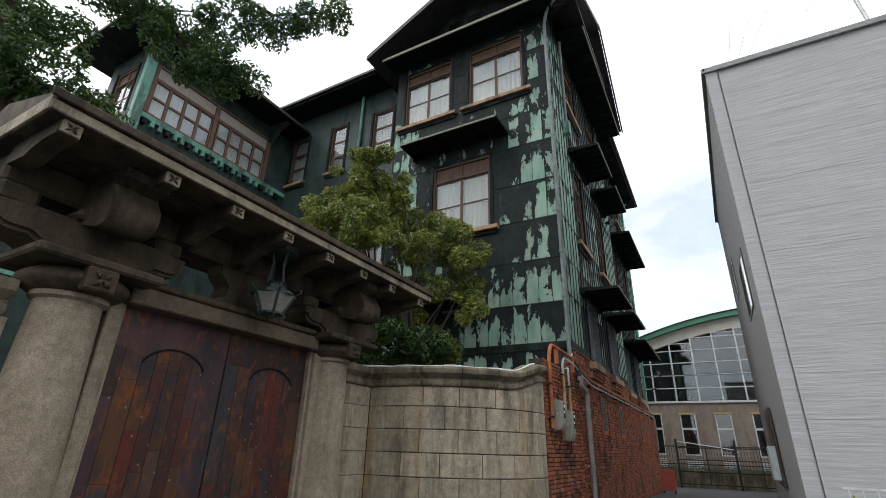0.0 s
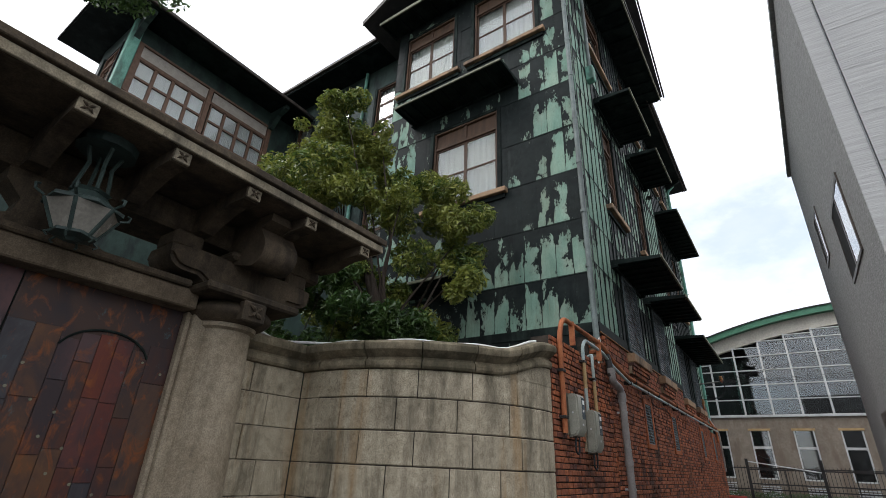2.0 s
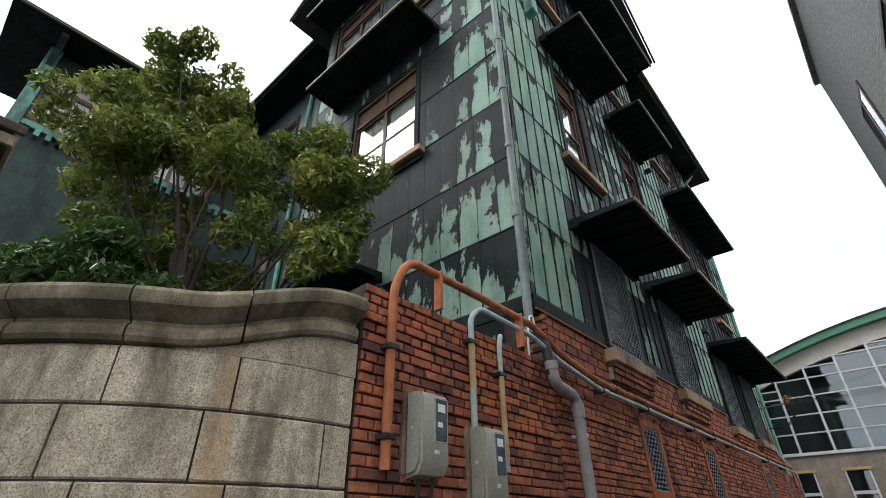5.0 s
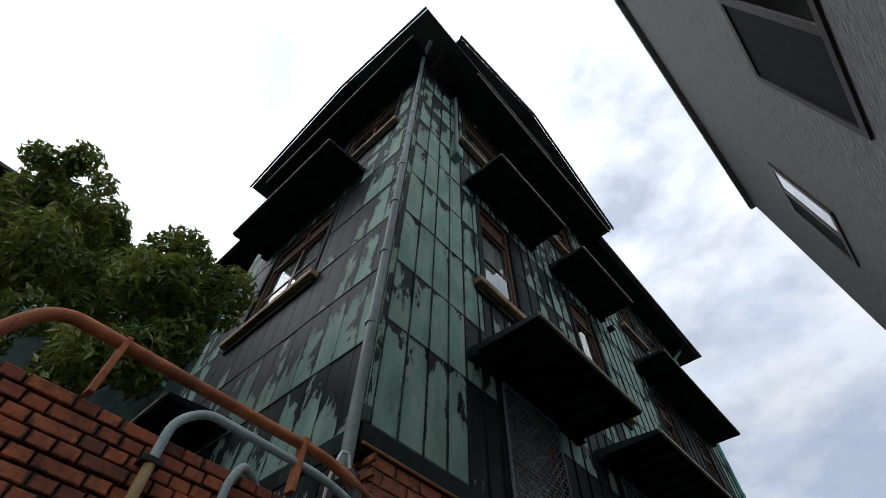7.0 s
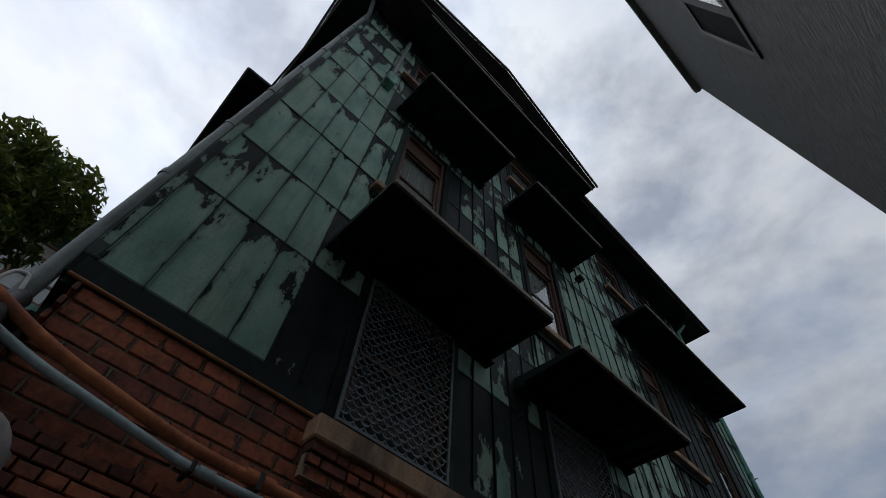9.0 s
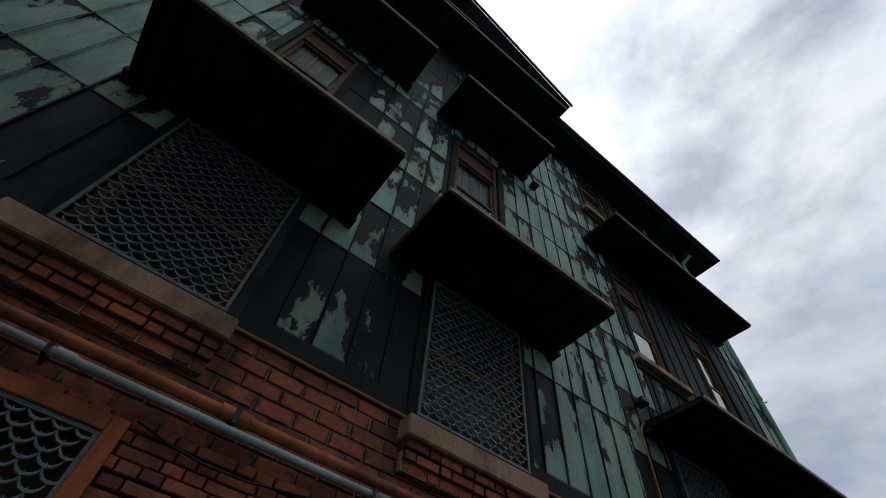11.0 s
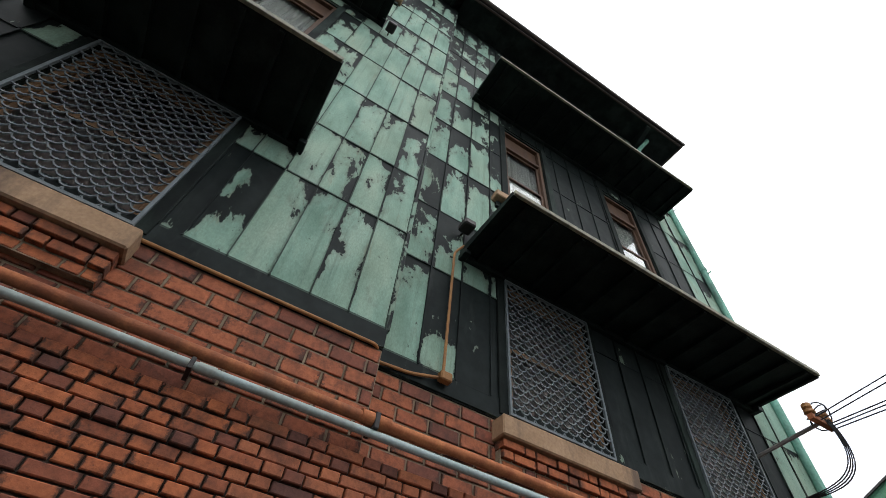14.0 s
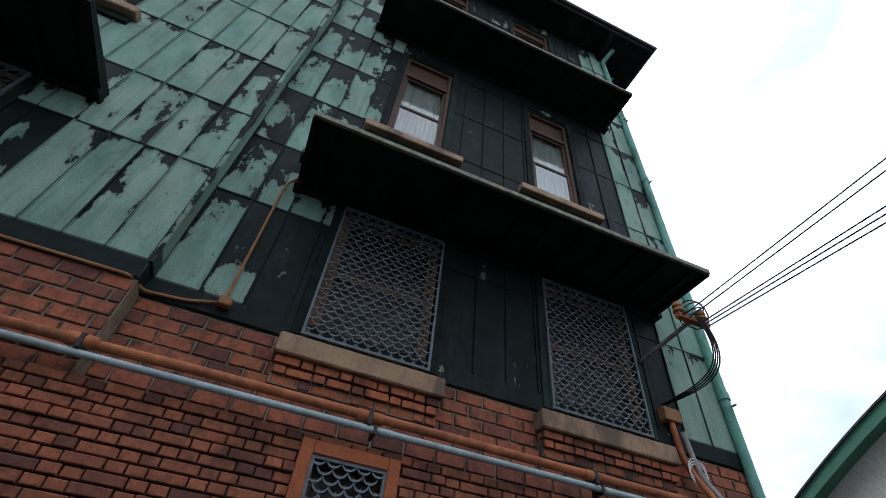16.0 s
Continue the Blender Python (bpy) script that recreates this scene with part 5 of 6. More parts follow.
# ---- pipes on the alley wall ----
X1 = 0.13
bm = tube(bmesh.new(), bend([(0.11, -2.18, 1.72), (0.11, -2.18, 2.9), (0.11, -2.05, 3.16), (0.11, -0.35, 3.15), (0.12, 0.1, 2.98), (X1, 0.9, 2.85), (X1, 7.3, 2.85), (X1, 7.7, 2.86), (X1, 11.95, 2.86)], 0.2), 0.033, 12)
rp = thing("rust_red_pipe", None, "rust-red painted steel pipe arching along the brick wall", "pipe")
smooth(part("pipe_run", bm, M_RUST, rp))
for y, z in ((-2.18, 2.45), (-2.18, 1.9)):
    part("clamp", boxm(0.04, 0.15, y - 0.05, y + 0.05, z - 0.018, z + 0.018, 0.004), M_FENCE, rp)
for y in (-1.72, -0.6):
    part("clamp", boxm(0.075, 0.15, y - 0.015, y + 0.015, 2.86, 3.19, 0.004), M_RUST, rp)
for y in (1.3, 3.1, 5.0, 7.1, 8.9, 10.7):
    part("clamp", boxm(0.03, 0.175, y - 0.015, y + 0.015, 2.79, 2.89, 0.004), M_FENCE, rp)
    smooth(part("sleeve", tube(bmesh.new(), [(X1, y - 0.09, 2.855), (X1, y + 0.09, 2.855)], 0.042, 12), M_RUST, rp))
bm = tube(bmesh.new(), bend([(0.11, -1.33, 1.55), (0.11, -1.33, 2.93), (0.11, -1.2, 3.05), (0.11, -0.4, 3.03), (0.12, 0.1, 2.89), (X1 + 0.005, 0.9, 2.765), (X1 + 0.005, 11.9, 2.775)], 0.13), 0.024, 12)
wp = thing("pale_conduit", None, "pale grey conduit running below the rust-red pipe", "conduit")
smooth(part("pipe_run", bm, M_WHITE, wp))
smooth(part("sleeve", tube(bmesh.new(), [(0.11, -1.33, 2.35), (0.11, -1.33, 2.72)], 0.0265, 12), M_YEL, wp, "yellowed conduit sleeve"))
part("clamp", boxm(0.05, 0.14, -1.38, -1.28, 2.70, 2.73, 0.003), M_FENCE, wp)
for y in (0.95, 2.2, 4.0, 5.05, 6.1, 8.95, 10.75):
    part("clamp", boxm(0.03, 0.165, y - 0.012, y + 0.012, 2.735, 2.80, 0.003), M_FENCE, wp)
    smooth(part("sleeve", tube(bmesh.new(), [(X1 + 0.005, y + 0.03, 2.77), (X1 + 0.005, y + 0.12, 2.77)], 0.029, 12), M_WHITE, wp))
bm = tube(bmesh.new(), bend([(0.11, -0.95, 1.8), (0.11, -0.95, 2.78), (0.10, -0.9, 2.9), (-0.05, -0.72, 2.9)], 0.1), 0.022, 12)
wp2 = thing("short_conduit", None, "short white and yellowed conduit above the meter", "conduit")
smooth(part("pipe_run", bm, M_WHITE, wp2))
smooth(part("sleeve", tube(bmesh.new(), [(0.11, -0.95, 1.9), (0.11, -0.95, 2.5)], 0.0245, 12), M_YEL, wp2))
part("clamp", boxm(0.05, 0.14, -1.0, -0.9, 2.52, 2.55, 0.003), M_FENCE, wp2)
# drain
dr = thing("drain_pipe", None, "grey plastic drain pipe with elbows on the brick wall", "drain pipe")
smooth(part("upper_pipe", tube(bmesh.new(), bend([(0.0, -0.15, 3.2), (0.11, -0.15, 3.02), (0.14, -0.14, 2.7)], 0.1, 6), 0.05, 16), M_FENCE, dr, "dark stained upper pipe"))
smooth(part("pipe_run", tube(bmesh.new(), bend([(0.14, -0.14, 2.8), (0.15, -0.13, 2.62), (0.16, 0.24, 2.56), (0.16, 0.24, 0.0)], 0.12, 6), 0.055, 16), M_PVC, dr))
for p0, p1 in (((0.14, -0.14, 2.83), (0.142, -0.138, 2.75)), ((0.16, 0.24, 2.5), (0.16, 0.24, 2.36)), ((0.16, 0.24, 1.5), (0.16, 0.24, 1.42))):
    smooth(part("socket", tube(bmesh.new(), [p0, p1], 0.064, 16), M_PVC, dr))
for z in (2.2, 1.1):
    part("clamp", boxm(0.05, 0.225, 0.235, 0.245, z - 0.015, z + 0.015), M_ALU, dr)
# downpipe on the house corner
dp = thing("corner_downpipe", None, "grey-green copper downpipe on the house corner", "downpipe")
smooth(part("pipe_run", tube(bmesh.new(), bend([(-0.03, -0.17, 3.15), (-0.05, -0.18, 13.0), (0.1, -0.3, 13.45), (0.5, -0.45, 13.6)], 0.15), 0.05, 14), M_DOWN, dp))
for z in (4.6, 5.7, 6.8, 7.9, 9.05, 10.1, 11.2, 12.3):
    part("joint", tube(bmesh.new(), [(-0.04, -0.175, z), (-0.04, -0.175, z + 0.06)], 0.06, 14), M_DOWN, dp)
# far corner downpipe
fp = thing("far_downpipe", None, "verdigris copper downpipe at the far house corner", "downpipe")
smooth(part("pipe_run", tube(bmesh.new(), bend([(-0.15, 12.82, 0.3), (-0.15, 12.82, 13.0), (0.1, 13.0, 13.35)], 0.1), 0.055, 12), M_PALE, fp))
for z in (4.2, 6.2, 8.2, 10.2, 12.0):
    part("joint", tube(bmesh.new(), [(-0.15, 12.82, z), (-0.15, 12.82, z + 0.08)], 0.066, 12), M_PALE, fp)
    part("bracket", boxm(-0.2, -0.03, 12.81, 12.83, z - 0.1, z - 0.085), M_PALE, fp)
# courtyard downpipe
tagged(smooth(part("courtyard_downpipe", tube(bmesh.new(), [(-7.6, 0.82, 6), (-7.6, 0.82, 14.0)], 0.06, 10), M_PALE)), "verdigris downpipe between the courtyard windows", "downpipe")
# thin gas pipe
gp_ = thing("thin_gas_pipe", None, "thin brown gas pipe rising beside the long awning", "gas pipe")
smooth(part("pipe_run", tube(bmesh.new(), bend([(0.022, -0.1, 3.45), (0.022, 7.05, 3.45), (-0.16, 7.12, 3.47), (-0.17, 7.4, 3.5), (-0.15, 7.66, 3.56), (-0.14, 7.66, 5.05), (-0.12, 7.75, 5.2)], 0.05), 0.013, 8), M_RUST2, gp_))
part("tap", boxm(-0.17, -0.10, 7.62, 7.72, 3.52, 3.6, 0.01), M_RUST2, gp_)
# rain head
rh = thing("rain_head", pose(0.1, 0.88, 9.7), "pale copper rain head with downpipe under the eave", "rain head")
part("hopper", boxm(-0.09, 0.1, -0.1, 0.1, 0.0, 0.42, 0.02), M_PALE, rh)
smooth(part("pipe_run", tube(bmesh.new(), [(0, 0, 0.4), (0, 0, 3.5)], 0.045, 10), M_DOWN, rh))
# small lamps under the awnings
for y, z, x in ((6.05, 9.15, 0.12), (7.74, 5.45, -0.08)):
    sl = thing("wall_spotlight", pose(x, y, z), "small black spotlight fixed to the copper wall", "spotlight")
    part("housing", boxm(-0.06, 0.1, -0.07, 0.07, -0.03, 0.06, 0.015), M_FENCE, sl)
    part("arm", tube(bmesh.new(), [(-0.13, 0, 0), (0, 0, 0)], 0.012, 6), M_FENCE, sl)


def meter(y0, y1, z0, z1, label):
    mt = thing("electricity_meter", pose(0.05, (y0 + y1) / 2, z0), label, "electricity meter", "meters on the brick wall")
    w, h = y1 - y0, z1 - z0
    part("backplate", boxm(0.0, 0.03, -w / 2 - 0.015, w / 2 + 0.01, 0.02, h + 0.01, 0.004), M_MORTARU, mt)
    bm = bmesh.new()
    prism(bm, [(0.03, 0.0), (0.13, 0.02), (0.17, 0.09), (0.17, h - 0.05), (0.15, h - 0.01), (0.1, h), (0.03, h)], 1, -w / 2, w / 2)
    bmesh.ops.bevel(bm, geom=[e for e in bm.edges if abs(e.verts[0].co.y - e.verts[1].co.y) < 1e-5], offset=0.02, segments=2, affect="EDGES")
    smooth(part("case", bm, M_METER, mt), 35)
    win = part("meter_window", boxm(0.168, 0.176, -w * 0.02, w * 0.38, h * 0.42, h * 0.92, 0.004), M_METERW, mt)
    part("window_rim", boxm(0.166, 0.172, -w * 0.06, w * 0.42, h * 0.40, h * 0.94, 0.003), M_METER, mt)
    part("dial_label", boxm(0.1762, 0.178, w * 0.04, w * 0.3, h * 0.76, h * 0.86), M_LABEL, win)
    part("dial_label", boxm(0.1762, 0.178, w * 0.04, w * 0.22, h * 0.58, h * 0.64), M_LABEL, win)
    part("badge", boxm(0.168, 0.175, -w * 0.05, w * 0.12, h * 0.26, h * 0.31, 0.003), M_ALU, mt)
    part("screw", tube(bmesh.new(), [(0.1, -w / 2 - 0.006, h * 0.55), (0.1, -w / 2 + 0.004, h * 0.55)], 0.012, 8), M_ALU, mt)
    part("lead", tube(bmesh.new(), bend([(0.09, -0.06, 0.0), (0.09, -0.09, -0.16), (0.09, 0.02, -0.2), (0.09, 0.06, 0.01)], 0.06), 0.012, 8), M_CABLE, mt)


meter(-2.0, -1.73, 1.69, 2.2, "beige electricity meter in a rounded plastic case")
meter(-1.37, -1.1, 1.53, 2.07, "beige electricity meter hanging slightly lower")
# loose cable along the wall below the pipes
tagged(part("wall_cable", tube(bmesh.new(), [(0.08, 2.7 + 0.2 * i, 2.66 - 0.05 * math.sin(i * 0.8) - 0.02 * i * 0.5) for i in range(11)], 0.007, 6), M_CABLE), "thin dark cable sagging below the pipes", "cable")

tagged(part("corner_cable", tube(bmesh.new(), bend([(0.0, -0.3, 2.75), (0.02, -0.31, 3.1), (0.03, -0.26, 3.3), (0.03, -0.2, 3.32), (0.03, -0.17, 3.2)], 0.06), 0.011, 8), M_LABEL), "white cable looping over the brick wall by the corner", "cable")

# ---- insulator bracket and cables ----
br = thing("insulator_bracket", pose(-0.2, 11.75, 4.36), "rusty wall bracket carrying white insulators and looped cables", "cable bracket")
part("arm", tube(bmesh.new(), [(0.0, 0, 0), (0.8, 0.02, 0.07)], 0.022, 8), M_PVC, br)
part("crossbar", boxm(0.76, 0.82, -0.16, 0.22, 0.04, 0.1, 0.004), M_RUST, br)
for dy in (-0.12, 0.16):
    smooth(part("insulator", lathe(bmesh.new(), [(0.03, 0.1), (0.055, 0.12), (0.05, 0.15), (0.035, 0.16), (0.05, 0.18), (0.045, 0.22), (0.02, 0.23)], 14, 0.79, dy), M_RUST2, br), 40)
for i in range(4):
    pts = []
    for j in range(17):
        t = j / 16
        bow = math.sin(math.pi * t)
        pts.append((0.82 - 0.7 * t ** 2.2 + 0.05 * bow + 0.008 * i, 0.05 + 0.12 * bow + 0.012 * i, 0.1 - 0.62 * t - (0.14 + 0.015 * i) * bow))
    part("cable_loop", tube(bmesh.new(), pts, 0.007, 6), M_CABLE, br)
for i in range(3):
    part("cable_loop", tube(bmesh.new(), [(0.79 + 0.09 * math.cos(a), 0.02 + 0.16 * math.sin(a) + 0.03 * i, 0.16 + 0.1 * math.sin(a + i)) for a in (j * math.pi / 6 for j in range(13))], 0.007, 6), M_CABLE, br)
jb = thing("junction_box", pose(-0.2, 11.95, 3.72), "rusty junction box with conduit beside the grilled window", "junction box")
part("box", boxm(0.0, 0.1, -0.1, 0.1, 0.0, 0.14, 0.008), M_RUST2, jb)
smooth(part("conduit", tube(bmesh.new(), bend([(0.05, 0.0, 0.0), (0.06, 0.02, -0.4), (0.3, 0.1, -0.9), (0.3, 0.1, -1.3)], 0.15), 0.03, 10), M_RUST, jb))
smooth(part("conduit", tube(bmesh.new(), bend([(0.1, 0.06, -0.1), (0.12, 0.1, -0.5), (0.36, 0.18, -0.95), (0.36, 0.18, -2.2)], 0.15), 0.026, 10), M_PVC, jb))
part("wire_coil", tube(bmesh.new(), [(0.13, 0.08 + 0.1 * math.cos(j * 0.5), -0.45 + 0.1 * math.sin(j * 0.5) - 0.002 * j) for j in range(40)], 0.006, 5), M_LABEL, jb)
for i, (start, way) in enumerate((((0.6, 11.66, 4.44), (0.936, 0.233, 0.264)), ((0.6, 11.7, 4.41), (0.936, 0.24, 0.255)), ((0.6, 11.9, 4.45), (0.99, 0.10, 0.055)), ((0.6, 11.92, 4.43), (0.99, 0.108, 0.047)), ((0.6, 11.95, 4.41), (0.99, 0.112, 0.036)))):
    a = Vector(start)
    b = a + Vector(way) * 40
    pts = [a.lerp(b, j / 16) - Vector((0, 0, 0.3 * math.sin(math.pi * j / 16))) for j in range(17)]
    tagged(part("service_cable", tube(bmesh.new(), pts, 0.0065, 6), M_CABLE), "black overhead service cable tied to the house", "cable", "overhead cables")

# ---- grey neighbouring building ----
gb = thing("grey_house", None, "plain grey modern house with horizontal textured siding", "house")
HOLES_G = [(1.4, 2.1, 4.7, 5.6), (-1.2, 0.1, 3.75, 4.8)]
G0 = -2.1
for u0, u1, z0, z1 in minus([(G0, 3.3, 0.0, 7.3)], HOLES_G):
    part("wall_panel", boxm(0.0, 0.2, u0, u1, z0, z1), M_SIDING_SHADED, gb, m=pose(3.42, 0, 0))
bm = bmesh.new()
prism(bm, [(G0, 7.3), (3.3, 7.3), (3.3, 7.33), (G0, 8.0)], 0, 0.0, 0.2)
al = part("wall_alley", bm, M_SIDING_SHADED, gb, "grey ribbed alley wall in a shaded tone", m=pose(3.42, 0, 0))
bm = boxm(3.63, 14.0, G0, G0 + 0.2, 0.0, 8.0)
so = part("wall_street", bm, M_SIDING, gb, "pale grey horizontally textured siding")
for j in range(12):
    part("siding_joint", boxm(3.6, 14.0, G0 - 0.003, G0, 0.62 + j * 0.62, 0.63 + j * 0.62), M_SIDING, so)
part("corner_trim", boxm(3.415, 3.6, G0 - 0.018, G0, 0.0, 8.0, 0.004), M_SIDING, gb)
part("corner_joint", boxm(3.6, 3.604, G0 - 0.006, G0, 0.0, 8.0), M_SIDING, gb)
bm = boxm(3.62, 14, 3.1, 3.3, 0, 7.3)
box(bm, 13.8, 14, G0 + 0.2, 3.1, 0, 7.3)
part("wall_rear", bm, M_SIDING_SHADED, gb)
bm = bmesh.new()
prism(bm, [(G0 - 0.06, 8.0), (3.36, 7.3), (3.36, 7.38), (G0 - 0.06, 8.1)], 0, 3.36, 14.1)
part("roof", bm, M_SIDING_SHADED, gb)
part("coping", boxm(3.38, 14.1, G0 - 0.05, G0, 8.02, 8.1, 0.008), M_PVC, gb, "thin grey metal roof coping")
bm = bmesh.new()
prism(bm, [(G0 - 0.06, 8.04), (3.38, 7.32), (3.38, 7.38), (G0 - 0.06, 8.1)], 0, 3.39, 3.42)
part("coping", bm, M_BRONZE, gb)
for (y0, y1, z0, z1), split in zip(HOLES_G, (0.5, 0.5)):
    wg = part("window_frame", boxm(3.40, 3.5, y0, y0 + 0.05, z0, z1), M_BRONZE, gb)
    ym = (y0 + y1) / 2
    for c in ((y1 - 0.05, y1, z0, z1), (y0 + 0.05, y1 - 0.05, z0, z0 + 0.05), (y0 + 0.05, y1 - 0.05, z1 - 0.05, z1), (ym - 0.03, ym + 0.03, z0 + 0.05, z1 - 0.05)):
        part("window_bar", boxm(3.405, 3.5, *c), M_BRONZE, wg)
    g1 = part("pane", boxm(3.41, 3.416, y0 + 0.05, (y0 + y1) / 2 - 0.03, z0 + 0.05, z1 - 0.05), M_COATED, wg)
    g1.visible_shadow = False
    part("fly_screen", boxm(3.415, 3.421, (y0 + y1) / 2 + 0.03, y1 - 0.05, z0 + 0.05, z1 - 0.05), M_SCREEN, wg)
    # added board close behind the window, coloured as an unlit room
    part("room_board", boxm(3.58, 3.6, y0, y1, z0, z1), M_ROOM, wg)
part("board", boxm(3.36, 3.41, 0.2, 1.1, 0.9, 2.2, 0.01), M_BRONZE, gb, "dark panel leaning on the alley wall")
mb = thing("wall_box", pose(3.41, 0.5, 1.0), "small pale grey service box on the alley wall", "service box")
part("case", boxm(-0.16, 0.0, -0.2, 0.2, 0.0, 0.55, 0.01), M_WHITE, mb)
# Unseen wall, added to cut the eastern sky light on brick and undersides
tagged(part("wall_neighbour", boxm(5.2, 5.45, 4.2, 14.6, 0.0, 3.4), M_SIDING_SHADED), kind="structure")
# antenna stays on the roof
an = thing("roof_antenna", pose(6.1, G0 + 0.5, 7.9), "steel antenna mast with wire stays on the roof", "antenna")
part("mast", tube(bmesh.new(), [(0, 0, 0), (-0.35, 0, 4.0)], 0.035, 8), M_ALU, an)
for ex, ez in ((0.0, 3.2), (0.4, 2.8), (1.0, 3.2), (2.2, 3.0)):
    part("stay_wire", tube(bmesh.new(), [(-2.3 + 0.12 * ex, 0, 0.05), (-1.7 + 1.2 * ex, 0, ez)], 0.0035, 5), M_PVC, an)

# low planter and fence at the house's foot
pl = thing("low_wall", pose(3.6, -3.6, 0), "low pale block wall with a mesh fence and weeds", "low wall")
part("blocks", boxm(0.0, 5.0, -0.1, 0.05, 0.0, 0.75, 0.01), M_CAP, pl)
bm = bmesh.new()
for i in range(40):
    box(bm, 0.05 + i * 0.12, 0.06 + i * 0.12, -0.03, -0.02, 0.75, 1.1)
box(bm, 0.0, 5.0, -0.035, -0.015, 1.08, 1.1)
part("mesh_fence", bm, M_ALU, pl)

# ---- school hall at the end of the alley ----
sc = thing("school_hall", pose(0, 21.35, 0), "tiled hall with an arched green roof edge and large grid window", "school building")


def arc_z(x):
    return 9.35 - 0.0235 * (x - 6.5) ** 2


SX = [-6.0 + 0.5 * i for i in range(50)]
bays = [(-0.66 + 1.177 * i, 0.477 + 1.177 * i) for i in range(-1, 14)]
LOWWIN = [(-1.26 + 1.778 * i, -0.45 + 1.778 * i, 1.35, 3.5) for i in range(0, 10)]
bm = bmesh.new()
for u0, u1, z0, z1 in minus([(-7.0, 19.0, 0.0, 4.18)], LOWWIN):
    box(bm, u0, u1, 0.0, 0.3, z0, z1)
wl_ = part("wall", bm, M_TILE, sc, "brown tiled lower wall")
bm = bmesh.new()
prism(bm, [(x, arc_z(x) - 0.3) for x in SX] + [(x, arc_z(x) - 0.95) for x in reversed(SX)], 1, 0.0, 0.3)
part("gable_band", bm, M_BEIGE, sc, "beige panelled band under the roof")
bm = bmesh.new()
prism(bm, [(x, arc_z(x)) for x in SX] + [(x, arc_z(x) - 0.3) for x in reversed(SX)], 1, -0.35, 0.5)
rf = part("roof_edge", bm, M_ROOFG, sc, "dark green curved roof edge")
bm = bmesh.new()
prism(bm, [(x, arc_z(x) + 0.05) for x in SX] + [(x, arc_z(x)) for x in reversed(SX)], 1, -0.4, 12.0)
part("roof", bm, M_ROOFT, sc)
# added flat sheet behind the glazing, its dark colour replaces the hall's unlit depth
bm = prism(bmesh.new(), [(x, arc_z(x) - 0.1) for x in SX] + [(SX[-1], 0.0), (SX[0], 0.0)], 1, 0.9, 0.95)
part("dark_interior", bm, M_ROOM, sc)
bm = bmesh.new()
prism(bm, [(-6.0, 4.18), (-1.85, 4.18)] + [(x, arc_z(x) - 0.95) for x in (-1.85, -3.0, -4.0, -5.0, -6.0)], 1, 0.0, 0.3)
part("side_wall", bm, M_BEIGE, sc)
for u0, u1 in bays:
    bm = boxm(u0 - 0.04, u0 + 0.04, -0.03, 0.12, 4.18, arc_z(u0) - 0.9)
    part("mullion", bm, M_ALU, sc)
    z = 4.27
    while z < arc_z(u0 + 0.5) - 1.0:
        z1 = min(z + 0.722, arc_z(u0 + 0.1) - 0.95)
        if z1 - z < 0.1:
            break
        gq = part("pane", boxm(u0 + 0.04, u1 - 0.0, 0.05, 0.06, z, z1 - 0.05), M_DGLASS, sc)
        part("glazing_bar", boxm(u0 + 0.04, u1, -0.01, 0.1, z1 - 0.05, z1), M_ALU, gq)
        z = z1
part("sill_band", boxm(-1.9, 17, -0.08, 0.0, 4.12, 4.24, 0.01), M_ALU, sc)
for u0, u1, z0, z1 in LOWWIN:
    fr_ = bmesh.new()
    box(fr_, u0, u0 + 0.06, -0.02, 0.1, z0, z1)
    box(fr_, u1 - 0.06, u1, -0.02, 0.1, z0, z1)
    box(fr_, u0 + 0.06, u1 - 0.06, -0.02, 0.1, 2.68, 2.79)
    box(fr_, u0, u1, -0.02, 0.1, z0, z0 + 0.06)
    wf = part("window", fr_, M_ALU, sc)
    part("pane", boxm(u0 + 0.06, u1 - 0.06, 0.05, 0.06, z0 + 0.06, z1), M_DGLASS, wf)
    part("lintel", boxm(u0 - 0.06, u1 + 0.06, -0.06, 0.0, z1, z1 + 0.1), M_YEL, wf)
    ac = bmesh.new()
    for j in range(6):
        box(ac, u0 + 0.02, u1 - 0.02, -0.25, -0.05, 0.62 + j * 0.1, 0.67 + j * 0.1)
    part("louvre", ac, M_ALU, wf)

# fence and gate before the hall
ff = thing("steel_fence", pose(0, 16.2, 0), "dark steel railing on a low wall across the alley end", "fence")
part("footing", boxm(-6.0, 6.0, 0.2, 0.45, 0.0, 0.72, 0.01), M_CAP, ff)
for z in (0.95, 1.72):
    part("rail", boxm(-6, 6, 0.3, 0.34, z, z + 0.045), M_FENCE, ff)
for i in range(100):
    part("bar", boxm(-6 + i * 0.12, -5.982 + i * 0.12, 0.312, 0.328, 0.72, 1.84), M_FENCE, ff)
gt = thing("steel_gate", pose(0, 15.6, 0), "dark steel swing gate with plain bars", "gate")
for x in (0.55, 2.9, 4.7):
    part("post", boxm(x - 0.05, x + 0.05, -0.05, 0.05, 0.0, 2.05, 0.006), M_FENCE, gt)
for z in (0.15, 0.65, 1.15, 1.65):
    part("rail", boxm(0.6, 4.65, -0.02, 0.02, z, z + 0.045), M_FENCE, gt)
for x in (1.75, 3.8):
    part("stile", boxm(x - 0.02, x + 0.02, -0.02, 0.02, 0.15, 1.68), M_FENCE, gt)
part("stay", tube(bmesh.new(), [(0.6, -0.03, 1.95), (2.9, -0.03, 1.62)], 0.02, 6), M_ALU, gt)
